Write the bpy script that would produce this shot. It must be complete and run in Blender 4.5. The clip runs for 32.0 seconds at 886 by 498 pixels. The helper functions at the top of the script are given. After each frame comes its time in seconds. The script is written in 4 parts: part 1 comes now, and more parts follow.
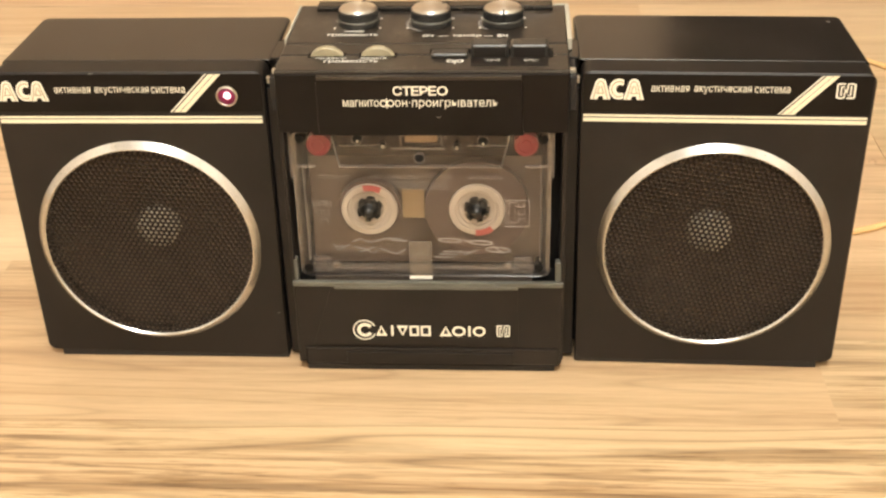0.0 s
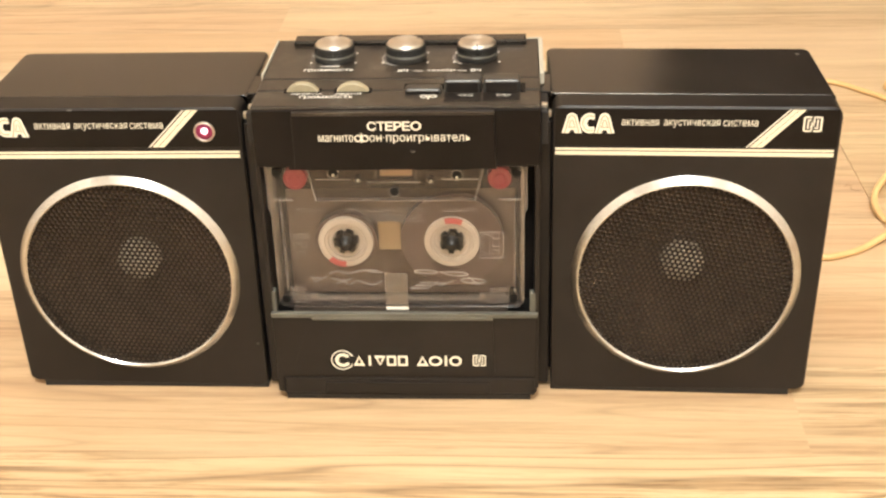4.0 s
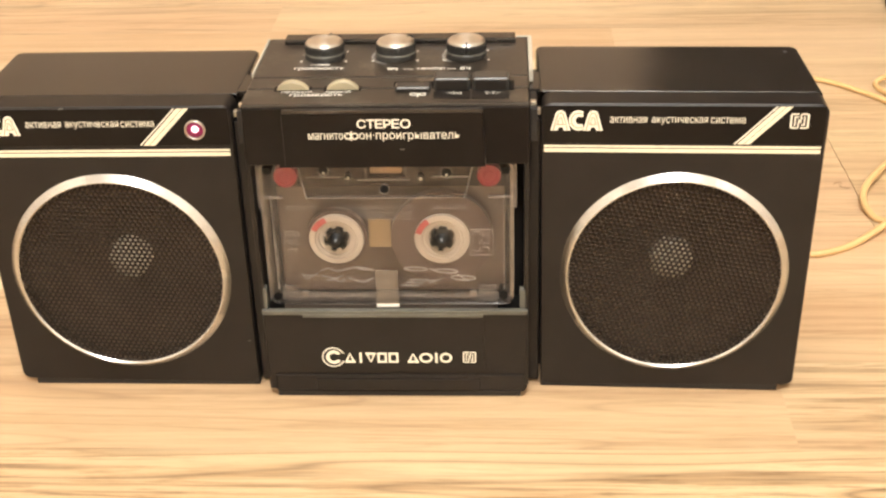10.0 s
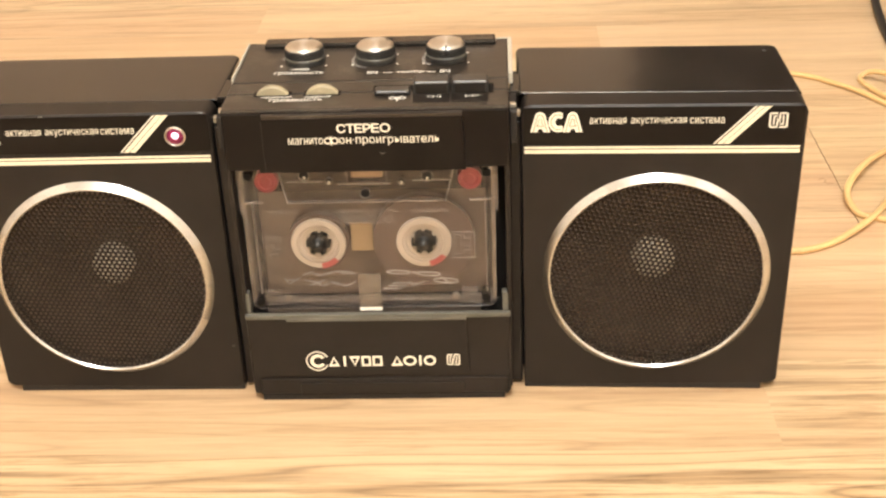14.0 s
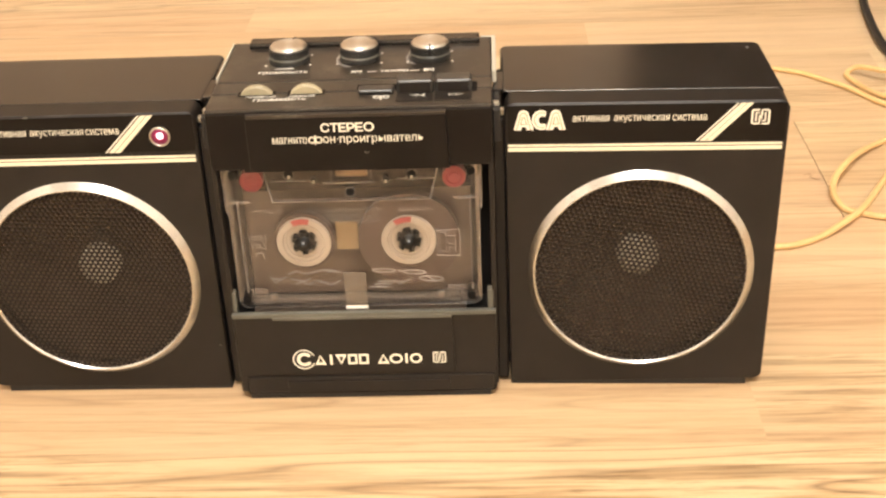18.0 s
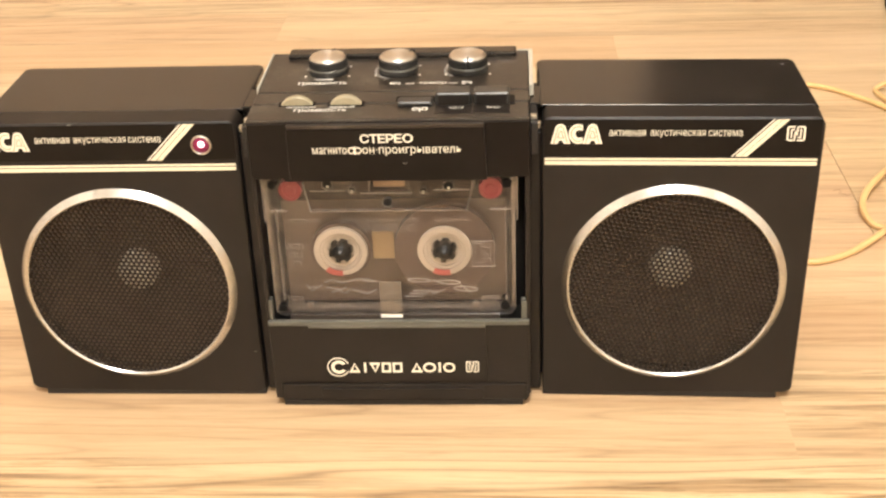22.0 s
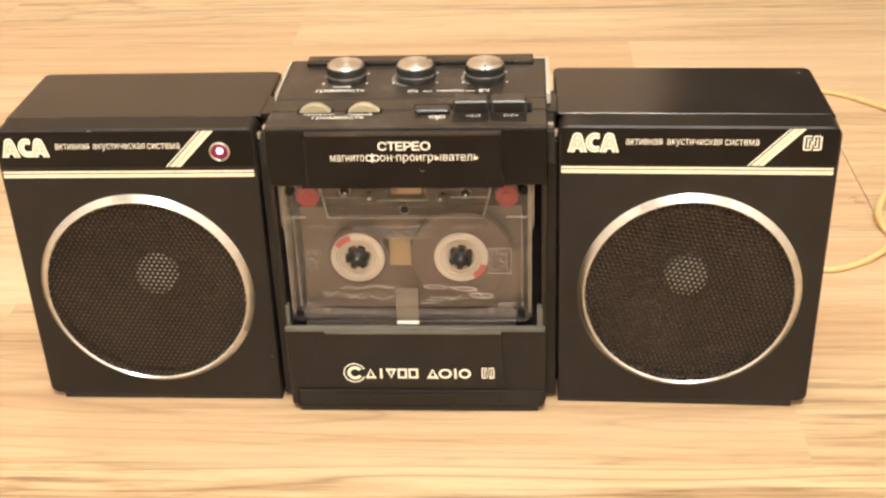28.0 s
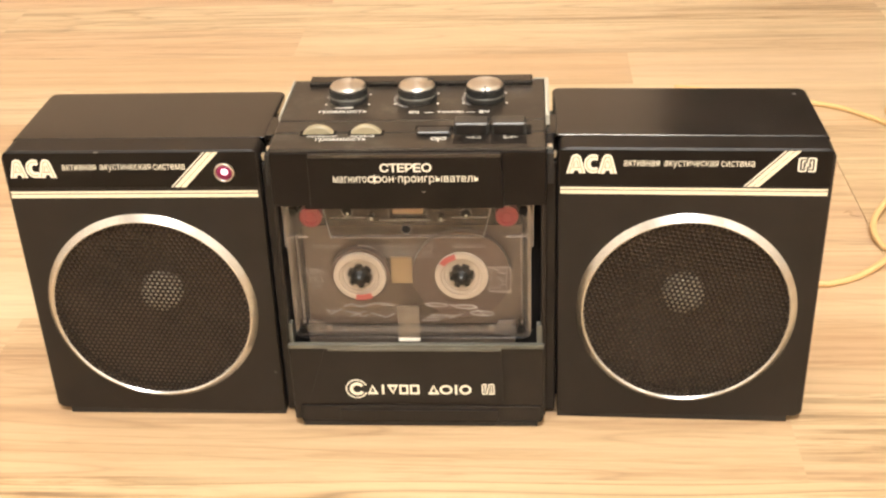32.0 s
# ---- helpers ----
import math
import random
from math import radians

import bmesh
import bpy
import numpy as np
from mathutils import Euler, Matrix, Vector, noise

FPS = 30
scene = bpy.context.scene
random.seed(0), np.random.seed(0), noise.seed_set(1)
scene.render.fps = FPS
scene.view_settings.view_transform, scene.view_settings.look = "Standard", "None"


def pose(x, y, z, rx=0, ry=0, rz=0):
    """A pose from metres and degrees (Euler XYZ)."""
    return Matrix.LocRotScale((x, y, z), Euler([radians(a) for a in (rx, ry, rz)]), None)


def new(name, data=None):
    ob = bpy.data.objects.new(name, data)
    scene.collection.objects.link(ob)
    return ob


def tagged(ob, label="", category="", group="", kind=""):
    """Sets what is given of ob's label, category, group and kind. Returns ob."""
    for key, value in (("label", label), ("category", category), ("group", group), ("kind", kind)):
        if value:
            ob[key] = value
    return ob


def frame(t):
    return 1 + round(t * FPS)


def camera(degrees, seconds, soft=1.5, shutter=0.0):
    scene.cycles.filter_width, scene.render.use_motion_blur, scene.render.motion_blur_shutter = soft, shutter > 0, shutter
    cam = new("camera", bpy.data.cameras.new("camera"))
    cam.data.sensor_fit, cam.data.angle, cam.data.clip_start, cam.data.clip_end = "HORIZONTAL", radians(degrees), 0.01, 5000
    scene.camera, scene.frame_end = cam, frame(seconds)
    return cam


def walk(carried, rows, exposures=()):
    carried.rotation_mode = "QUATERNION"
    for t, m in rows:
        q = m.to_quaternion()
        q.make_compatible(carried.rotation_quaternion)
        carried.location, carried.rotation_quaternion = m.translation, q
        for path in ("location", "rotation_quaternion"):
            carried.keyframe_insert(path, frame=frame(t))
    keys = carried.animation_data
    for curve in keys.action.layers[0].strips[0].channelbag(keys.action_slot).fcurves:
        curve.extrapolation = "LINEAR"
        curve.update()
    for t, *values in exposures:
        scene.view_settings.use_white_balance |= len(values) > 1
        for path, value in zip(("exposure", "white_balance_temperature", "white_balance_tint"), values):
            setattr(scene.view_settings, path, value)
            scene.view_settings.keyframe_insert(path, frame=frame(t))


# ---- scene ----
cam = camera(37.602, 32.0, soft=2.35)
walk(cam, [
    (0.0, pose(0.0359, -0.4481, 0.3091, 60.825, 1.317, 3.018)),
    (0.5, pose(0.0399, -0.4506, 0.3163, 61.242, 1.650, 2.784)),
    (1.0, pose(0.0418, -0.4487, 0.3170, 61.402, 1.850, 2.918)),
    (1.5, pose(0.0390, -0.4503, 0.3178, 61.457, 1.509, 2.698)),
    (2.0, pose(0.0396, -0.4520, 0.3191, 61.595, 1.456, 2.866)),
    (2.5, pose(0.0389, -0.4514, 0.3188, 61.528, 1.321, 2.708)),
    (3.0, pose(0.0420, -0.4516, 0.3178, 61.569, 1.485, 2.784)),
    (3.5, pose(0.0434, -0.4503, 0.3182, 61.381, 1.539, 2.705)),
    (5.5, pose(0.0474, -0.4517, 0.3189, 61.609, 1.332, 2.758)),
    (6.0, pose(0.0463, -0.4515, 0.3176, 61.589, 1.413, 2.666)),
    (6.5, pose(0.0456, -0.4501, 0.3182, 61.262, 1.367, 2.550)),
    (7.0, pose(0.0462, -0.4514, 0.3191, 61.296, 1.424, 2.655)),
    (7.5, pose(0.0460, -0.4525, 0.3197, 61.491, 1.506, 2.531)),
    (8.0, pose(0.0460, -0.4519, 0.3194, 61.398, 1.482, 2.550)),
    (8.5, pose(0.0457, -0.4516, 0.3188, 61.321, 1.554, 2.407)),
    (9.0, pose(0.0457, -0.4506, 0.3186, 61.148, 1.572, 2.445)),
    (9.5, pose(0.0458, -0.4517, 0.3182, 61.220, 1.494, 2.455)),
    (10.0, pose(0.0467, -0.4535, 0.3186, 61.443, 1.537, 2.462)),
    (10.5, pose(0.0461, -0.4532, 0.3193, 61.432, 1.665, 2.297)),
    (11.0, pose(0.0468, -0.4533, 0.3191, 61.487, 1.813, 2.278)),
    (11.5, pose(0.0495, -0.4522, 0.3190, 61.416, 2.084, 2.320)),
    (12.0, pose(0.0479, -0.4521, 0.3201, 61.148, 1.899, 2.244)),
    (12.5, pose(0.0500, -0.4532, 0.3195, 61.289, 1.963, 2.245)),
    (13.0, pose(0.0506, -0.4538, 0.3210, 61.291, 1.979, 2.110)),
    (13.5, pose(0.0518, -0.4538, 0.3217, 61.315, 2.021, 2.026)),
    (14.0, pose(0.0521, -0.4524, 0.3211, 61.247, 2.093, 1.928)),
    (14.5, pose(0.0527, -0.4521, 0.3208, 61.168, 2.102, 1.887)),
    (16.5, pose(0.0530, -0.4538, 0.3219, 61.190, 2.041, 1.513)),
    (17.0, pose(0.0539, -0.4518, 0.3220, 61.008, 2.087, 1.590)),
    (17.5, pose(0.0555, -0.4525, 0.3215, 61.022, 2.221, 1.761)),
    (18.0, pose(0.0562, -0.4537, 0.3224, 61.081, 2.313, 1.556)),
    (18.5, pose(0.0558, -0.4547, 0.3234, 61.219, 2.504, 1.704)),
    (19.0, pose(0.0534, -0.4558, 0.3239, 61.266, 2.233, 2.023)),
    (19.5, pose(0.0529, -0.4555, 0.3233, 61.368, 2.245, 2.412)),
    (20.0, pose(0.0510, -0.4561, 0.3239, 61.452, 2.142, 2.408)),
    (20.5, pose(0.0503, -0.4570, 0.3256, 61.374, 2.107, 2.483)),
    (21.0, pose(0.0497, -0.4583, 0.3260, 61.559, 1.986, 2.474)),
    (21.5, pose(0.0498, -0.4586, 0.3257, 61.630, 2.001, 2.479)),
    (22.0, pose(0.0488, -0.4583, 0.3264, 61.462, 1.922, 2.590)),
    (22.5, pose(0.0483, -0.4569, 0.3261, 61.392, 1.920, 2.647)),
    (23.0, pose(0.0483, -0.4575, 0.3259, 61.300, 1.824, 2.804)),
    (23.5, pose(0.0472, -0.4583, 0.3269, 61.356, 1.745, 2.800)),
    (24.0, pose(0.0471, -0.4588, 0.3277, 61.515, 1.835, 3.042)),
    (24.5, pose(0.0476, -0.4586, 0.3284, 61.424, 2.012, 3.082)),
    (26.5, pose(0.0461, -0.4587, 0.3290, 61.358, 1.856, 3.085)),
    (27.0, pose(0.0484, -0.4601, 0.3294, 61.640, 1.981, 3.106)),
    (27.5, pose(0.0477, -0.4606, 0.3292, 61.678, 1.923, 3.056)),
    (28.0, pose(0.0472, -0.4593, 0.3297, 61.531, 1.913, 3.204)),
    (28.5, pose(0.0475, -0.4596, 0.3302, 61.482, 1.919, 3.378)),
    (29.0, pose(0.0475, -0.4600, 0.3309, 61.484, 1.931, 3.346)),
    (29.5, pose(0.0482, -0.4601, 0.3310, 61.494, 2.010, 3.403)),
    (30.0, pose(0.0485, -0.4615, 0.3300, 61.732, 2.012, 3.425)),
    (30.5, pose(0.0465, -0.4612, 0.3311, 61.708, 1.817, 3.382)),
    (31.0, pose(0.0473, -0.4603, 0.3315, 61.583, 1.900, 3.464)),
    (31.5, pose(0.0506, -0.4607, 0.3340, 61.399, 2.106, 3.600)),
    (32.0, pose(0.0471, -0.4629, 0.3412, 61.463, 1.909, 3.168)),
], exposures=((0.0, -0.21, 6700, 6), (0.5, -0.12, 6650, 6), (1.0, -0.06, 6600, 6), (2.0, -0.01, 6500, 6), (6.0, -0.01, 6500, 8), (12.0, -0.02, 6550, 9), (18.0, -0.02, 6900, 11), (24.0, -0.01, 6550, 9), (32.0, -0.01, 6550, 9)))

# ---- world, lamps ----
world = bpy.data.worlds.new("world")
scene.world = world
world.use_nodes = True
world.node_tree.nodes["Background"].inputs["Color"].default_value = (0.9, 0.75, 0.55, 1)
world.node_tree.nodes["Background"].inputs["Strength"].default_value = 0.05

ROOM = (-1.9, 1.7, -2.4, 1.35, 2.55)  # x0, x1, y0, y1, height


def bulb(name, at, radius, watts, colour):
    d = bpy.data.lights.new(name, "POINT")
    d.shadow_soft_size, d.energy, d.color = radius, watts, colour
    ob = new(name, d)
    ob.location = at
    return ob


bulb("ceiling_lamp_light", (0.10, -1.15, 2.25), 0.15, 173, (1.0, 0.99, 0.985))


# ---- materials ----
def material(name):
    m = bpy.data.materials.new(name)
    m.use_nodes = True
    nt = m.node_tree
    b = nt.nodes["Principled BSDF"]
    return m, nt, b


def node(nt, kind, **kw):
    n = nt.nodes.new(kind)
    for k, v in kw.items():
        if k in n.inputs:
            n.inputs[k].default_value = v
    return n


def ramp(nt, fac, stops):
    r = nt.nodes.new("ShaderNodeValToRGB")
    e = r.color_ramp.elements
    while len(e) < len(stops):
        e.new(0.5)
    for k, (p, c) in zip(e, stops):
        k.position, k.color = p, (*c, 1)
    nt.links.new(fac, r.inputs["Fac"])
    return r.outputs["Color"]


def coords(nt, scale=(1, 1, 1), offset=None):
    t = nt.nodes.new("ShaderNodeTexCoord")
    mp = nt.nodes.new("ShaderNodeMapping")
    mp.inputs["Scale"].default_value = scale
    nt.links.new(t.outputs["Object"], mp.inputs["Vector"])
    return mp.outputs["Vector"]


def plastic(name, colour, rough, grain=900.0, bump=0.08, wear=0.25, spec=0.5):
    """Moulded plastic with a fine grain and faint rubbed patches."""
    m, nt, b = material(name)
    v = coords(nt)
    big = node(nt, "ShaderNodeTexNoise", Scale=38.0, Detail=4.0, Roughness=0.6)
    fine = node(nt, "ShaderNodeTexNoise", Scale=grain, Detail=2.0)
    for n in (big, fine):
        nt.links.new(v, n.inputs["Vector"])
    dark = tuple(c * (1 - wear) for c in colour)
    light = tuple(c * (1 + wear) for c in colour)
    nt.links.new(ramp(nt, big.outputs["Fac"], [(0.3, dark), (0.7, light)]), b.inputs["Base Color"])
    mr = node(nt, "ShaderNodeMapRange")
    nt.links.new(big.outputs["Fac"], mr.inputs["Value"])
    mr.inputs["From Min"].default_value, mr.inputs["From Max"].default_value = 0.3, 0.7
    mr.inputs["To Min"].default_value, mr.inputs["To Max"].default_value = rough - 0.02, rough + 0.02
    nt.links.new(mr.outputs["Result"], b.inputs["Roughness"])
    bp = node(nt, "ShaderNodeBump", Strength=bump, Distance=0.0004)
    nt.links.new(fine.outputs["Fac"], bp.inputs["Height"])
    nt.links.new(bp.outputs["Normal"], b.inputs["Normal"])
    b.inputs["Specular IOR Level"].default_value = spec
    return m


def pale_patches(m, amount, size=55.0, lo=0.52, hi=0.75, colour=(0.42, 0.38, 0.31)):
    """Pale soft patches: dust on the cases, painted sheen on the dust cap."""
    nt = m.node_tree
    b = nt.nodes["Principled BSDF"]
    old = b.inputs["Base Color"].links[0].from_socket
    a = node(nt, "ShaderNodeTexNoise", Scale=size, Detail=6.0, Roughness=0.7)
    c = node(nt, "ShaderNodeTexNoise", Scale=1400.0, Detail=2.0)
    v = coords(nt)
    x = nt.nodes.new("ShaderNodeMix")
    x.data_type = "RGBA"
    mul = nt.nodes.new("ShaderNodeMath")
    mul.operation = "MULTIPLY"
    for n in (a, c):
        nt.links.new(v, n.inputs["Vector"])
    nt.links.new(ramp(nt, a.outputs["Fac"], [(lo, (0, 0, 0)), (hi, (amount,) * 3)]), mul.inputs[0])
    nt.links.new(ramp(nt, c.outputs["Fac"], [(0.4, (0.2,) * 3), (0.65, (1, 1, 1))]), mul.inputs[1])
    nt.links.new(mul.outputs["Value"], x.inputs["Factor"])
    nt.links.new(old, [i for i in x.inputs if i.name == "A" and i.type == "RGBA"][0])
    [i for i in x.inputs if i.name == "B" and i.type == "RGBA"][0].default_value = (*colour, 1)
    nt.links.new([o for o in x.outputs if o.type == "RGBA"][0], b.inputs["Base Color"])
    return m


def metal(name, colour, rough, aniso=0.0):
    m, nt, b = material(name)
    n = node(nt, "ShaderNodeTexNoise", Scale=260.0, Detail=4.0)
    nt.links.new(coords(nt), n.inputs["Vector"])
    nt.links.new(ramp(nt, n.outputs["Fac"], [(0.3, tuple(c * 0.86 for c in colour)), (0.7, colour)]), b.inputs["Base Color"])
    b.inputs["Metallic"].default_value = 1.0
    b.inputs["Roughness"].default_value = rough
    b.inputs["Anisotropic"].default_value = aniso
    return m


def turned(m, axis="Y"):
    """Fine grooves from the lathe, running round an axis."""
    nt = m.node_tree
    b = nt.nodes["Principled BSDF"]
    t = nt.nodes.new("ShaderNodeTangent")
    t.direction_type, t.axis = "RADIAL", axis
    nt.links.new(t.outputs["Tangent"], b.inputs["Tangent"])
    b.inputs["Anisotropic Rotation"].default_value = 0.25
    return m


def clear_plastic(name, tint, gloss=0.10, rough=0.08, haze=0.0):
    """Thin clear plastic: lets light straight through, with a little gloss and haze."""
    m, nt, b = material(name)
    nt.nodes.remove(b)
    out = nt.nodes["Material Output"]
    tr = node(nt, "ShaderNodeBsdfTransparent", Color=(*tint, 1))
    gl = node(nt, "ShaderNodeBsdfGlossy", Roughness=rough)
    df = node(nt, "ShaderNodeBsdfDiffuse", Color=(0.8, 0.73, 0.69, 1))
    fr = node(nt, "ShaderNodeFresnel", IOR=1.45)
    sc = nt.nodes.new("ShaderNodeMath")
    sc.operation = "MULTIPLY_ADD"
    sc.inputs[1].default_value, sc.inputs[2].default_value = 0.45, gloss
    nt.links.new(fr.outputs["Fac"], sc.inputs[0])
    n = node(nt, "ShaderNodeTexNoise", Scale=120.0, Detail=5.0)
    nt.links.new(coords(nt), n.inputs["Vector"])
    hz = nt.nodes.new("ShaderNodeMath")
    hz.operation = "MULTIPLY"
    hz.inputs[1].default_value = haze * 2
    nt.links.new(n.outputs["Fac"], hz.inputs[0])
    a, c = nt.nodes.new("ShaderNodeMixShader"), nt.nodes.new("ShaderNodeMixShader")
    nt.links.new(hz.outputs["Value"], a.inputs["Fac"])
    nt.links.new(tr.outputs["BSDF"], a.inputs[1])
    nt.links.new(df.outputs["BSDF"], a.inputs[2])
    nt.links.new(sc.outputs["Value"], c.inputs["Fac"])
    nt.links.new(a.outputs["Shader"], c.inputs[1])
    nt.links.new(gl.outputs["BSDF"], c.inputs[2])
    nt.links.new(c.outputs["Shader"], out.inputs["Surface"])
    return m


def glow(name, colour, strength):
    m, nt, b = material(name)
    b.inputs["Base Color"].default_value = (*colour, 1)
    b.inputs["Emission Color"].default_value = (*colour, 1)
    b.inputs["Emission Strength"].default_value = strength
    return m


def wood(name):
    """Streaky pale laminate strips; the figure runs along x and shifts from strip to strip."""
    m, nt, b = material(name)
    tc = nt.nodes.new("ShaderNodeTexCoord")
    oi = nt.nodes.new("ShaderNodeObjectInfo")
    geo = nt.nodes.new("ShaderNodeNewGeometry")
    add = nt.nodes.new("ShaderNodeMath")
    nt.links.new(oi.outputs["Random"], add.inputs[0])
    nt.links.new(geo.outputs["Random Per Island"], add.inputs[1])
    shift = node(nt, "ShaderNodeCombineXYZ")
    mul = nt.nodes.new("ShaderNodeMath")
    mul.operation = "MULTIPLY"
    mul.inputs[1].default_value = 37.0
    nt.links.new(add.outputs["Value"], mul.inputs[0])
    nt.links.new(mul.outputs["Value"], shift.inputs["Z"])
    nt.links.new(mul.outputs["Value"], shift.inputs["X"])
    va = nt.nodes.new("ShaderNodeVectorMath")
    nt.links.new(geo.outputs["Position"], va.inputs[0])
    nt.links.new(shift.outputs["Vector"], va.inputs[1])

    def noise_at(scale, **kw):
        mp = nt.nodes.new("ShaderNodeMapping")
        mp.inputs["Scale"].default_value = scale
        nt.links.new(va.outputs["Vector"], mp.inputs["Vector"])
        n = node(nt, "ShaderNodeTexNoise", **kw)
        nt.links.new(mp.outputs["Vector"], n.inputs["Vector"])
        return n.outputs["Fac"]

    def mix(kind, fac, a, c):
        x = nt.nodes.new("ShaderNodeMix")
        x.data_type, x.blend_type = "RGBA", kind
        for sock, val in ((x.inputs["Factor"], fac), (x.inputs["A"], a), (x.inputs["B"], c)):
            if isinstance(val, (int, float)):
                sock.default_value = val
            elif isinstance(val, tuple):
                sock.default_value = (*val, 1)
            else:
                nt.links.new(val, sock)
        return [o for o in x.outputs if o.name == "Result" and o.type == "RGBA"][0]

    def times(a, b, add=0.0):
        x = nt.nodes.new("ShaderNodeMath")
        x.operation = "MULTIPLY_ADD"
        x.inputs[2].default_value = add
        for sock, val in ((x.inputs[0], a), (x.inputs[1], b)):
            if isinstance(val, float):
                sock.default_value = val
            else:
                nt.links.new(val, sock)
        return x.outputs["Value"]

    W = (1, 1, 1)
    figure = oi.outputs["Alpha"]  # how strongly a strip is veined
    broad = noise_at((1.3, 20, 1), Scale=1.0, Detail=3.0, Roughness=0.5, Distortion=0.5)
    base = ramp(nt, broad, [(0.28, (0.560, 0.412, 0.266)), (0.45, (0.635, 0.490, 0.320)), (0.68, (0.715, 0.585, 0.394))])
    # soft tonal bands along the strip
    streak = noise_at((1.5, 70, 1), Scale=1.0, Detail=4.0, Roughness=0.6, Distortion=0.6)
    base = mix("MULTIPLY", 0.38, base, ramp(nt, streak, [(0.30, (0.66, 0.55, 0.46)), (0.46, (0.93, 0.90, 0.87)), (0.60, W)]))
    # clusters of short dark pores
    patch = ramp(nt, noise_at((2.4, 17, 1), Scale=1.0, Detail=2.0, Roughness=0.6), [(0.37, (0.15,) * 3), (0.50, W)])
    pores = noise_at((6.0, 175, 1), Scale=1.0, Detail=3.5, Roughness=0.62, Distortion=0.35)
    base = mix("MULTIPLY", times(patch, times(figure, 0.95)), base, ramp(nt, pores, [(0.36, (0.30, 0.23, 0.19)), (0.45, (0.66, 0.57, 0.49)), (0.53, W)]))
    # long wandering veins
    line = noise_at((1.0, 13, 1), Scale=1.0, Detail=2.5, Roughness=0.40, Distortion=0.25)
    ring = nt.nodes.new("ShaderNodeMath")
    ring.operation = "FRACT"
    nt.links.new(times(line, 24.0), ring.inputs[0])
    strong = ramp(nt, noise_at((2.0, 14, 1), Scale=1.0, Detail=3.0, Roughness=0.6), [(0.36, (0.20,) * 3), (0.56, W)])
    base = mix("MULTIPLY", times(strong, figure), base, ramp(nt, ring.outputs["Value"], [(0.15, W), (0.38, (0.90, 0.86, 0.81)), (0.46, (0.70, 0.61, 0.53)), (0.50, (0.30, 0.23, 0.19)), (0.54, (0.78, 0.71, 0.65)), (0.62, W)]))
    # crisp short flecks, thick where the strip is figured
    fleck = noise_at((26, 340, 1), Scale=1.0, Detail=4.0, Roughness=0.68, Distortion=0.2)
    base = mix("MULTIPLY", times(patch, times(figure, 0.75)), base, ramp(nt, fleck, [(0.36, (0.34, 0.27, 0.22)), (0.44, (0.78, 0.71, 0.64)), (0.50, W)]))
    fine = noise_at((40, 620, 1), Scale=1.0, Detail=4.0, Roughness=0.7)
    base = mix("MULTIPLY", 0.22, base, ramp(nt, fine, [(0.34, (0.62, 0.55, 0.49)), (0.56, W)]))
    base = mix("MULTIPLY", 1.0, base, oi.outputs["Color"])
    nt.links.new(base, b.inputs["Base Color"])
    nt.links.new(ramp(nt, streak, [(0.3, (0.42,) * 3), (0.7, (0.30,) * 3)]), b.inputs["Roughness"])
    bp = node(nt, "ShaderNodeBump", Strength=0.12, Distance=0.0006)
    nt.links.new(fine, bp.inputs["Height"])
    nt.links.new(bp.outputs["Normal"], b.inputs["Normal"])
    return m


def painted(name, colour, rough=0.6):
    m, nt, b = material(name)
    n = node(nt, "ShaderNodeTexNoise", Scale=9.0, Detail=6.0)
    nt.links.new(coords(nt), n.inputs["Vector"])
    nt.links.new(ramp(nt, n.outputs["Fac"], [(0.3, tuple(c * 0.93 for c in colour)), (0.7, colour)]), b.inputs["Base Color"])
    b.inputs["Roughness"].default_value = rough
    return m


CASE = plastic("black_case_plastic", (0.0152, 0.0118, 0.0094), 0.17)
pale_patches(CASE, 0.06)
FRONT = plastic("black_front_plastic", (0.0120, 0.0094, 0.0079), 0.45, spec=0.33)
GLOSSY = plastic("glossy_black_plate", (0.0084, 0.0064, 0.0055), 0.30, bump=0.02, spec=0.16)
# Near-black: the shade of deep gaps, slots and holes put into the colour.
INNER = plastic("recess_shade_black", (0.006, 0.005, 0.0045), 0.7, spec=0.2)
REST = plastic("brown_rest_plastic", (0.085, 0.066, 0.053), 0.5)
# Light grey for the sheen along the ledge; also colours scuffs and chips.
LEDGE = plastic("sheen_and_scuff_grey", (0.105, 0.103, 0.088), 0.42)
KEY = plastic("key_plastic", (0.030, 0.029, 0.027), 0.30, bump=0.02)
TOPMAT = pale_patches(plastic("dusty_top_plastic", (0.027, 0.0213, 0.0163), 0.34), 0.30)
SPINDLE = plastic("spindle_plastic", (0.005, 0.005, 0.005), 0.22, bump=0.02)
GRILLE = plastic("black_enamelled_grille", (0.0150, 0.0114, 0.0092), 0.40, bump=0.0, wear=0.3, spec=0.34)
GRILLE.node_tree.nodes["Principled BSDF"].inputs["Specular Tint"].default_value = (1.0, 0.80, 0.62, 1)
GRILLE.node_tree.nodes["Principled BSDF"].inputs["Metallic"].default_value = 0.2
CONE = plastic("paper_cone", (0.20, 0.155, 0.115), 0.8, grain=300.0)
# Bright patches stand for the cap's highlights, put into its colour.
CAP = pale_patches(plastic("dust_cap_painted_sheen", (0.80, 0.71, 0.57), 0.20, wear=0.1), 1.0, 170.0, 0.38, 0.48, (1.0, 0.98, 0.88))
CHROME = turned(metal("brushed_aluminium_ring", (0.71, 0.71, 0.71), 0.24, 0.68))
KNOBTOP = turned(metal("spun_aluminium_top", (0.80, 0.77, 0.72), 0.40, 0.65), "Z")
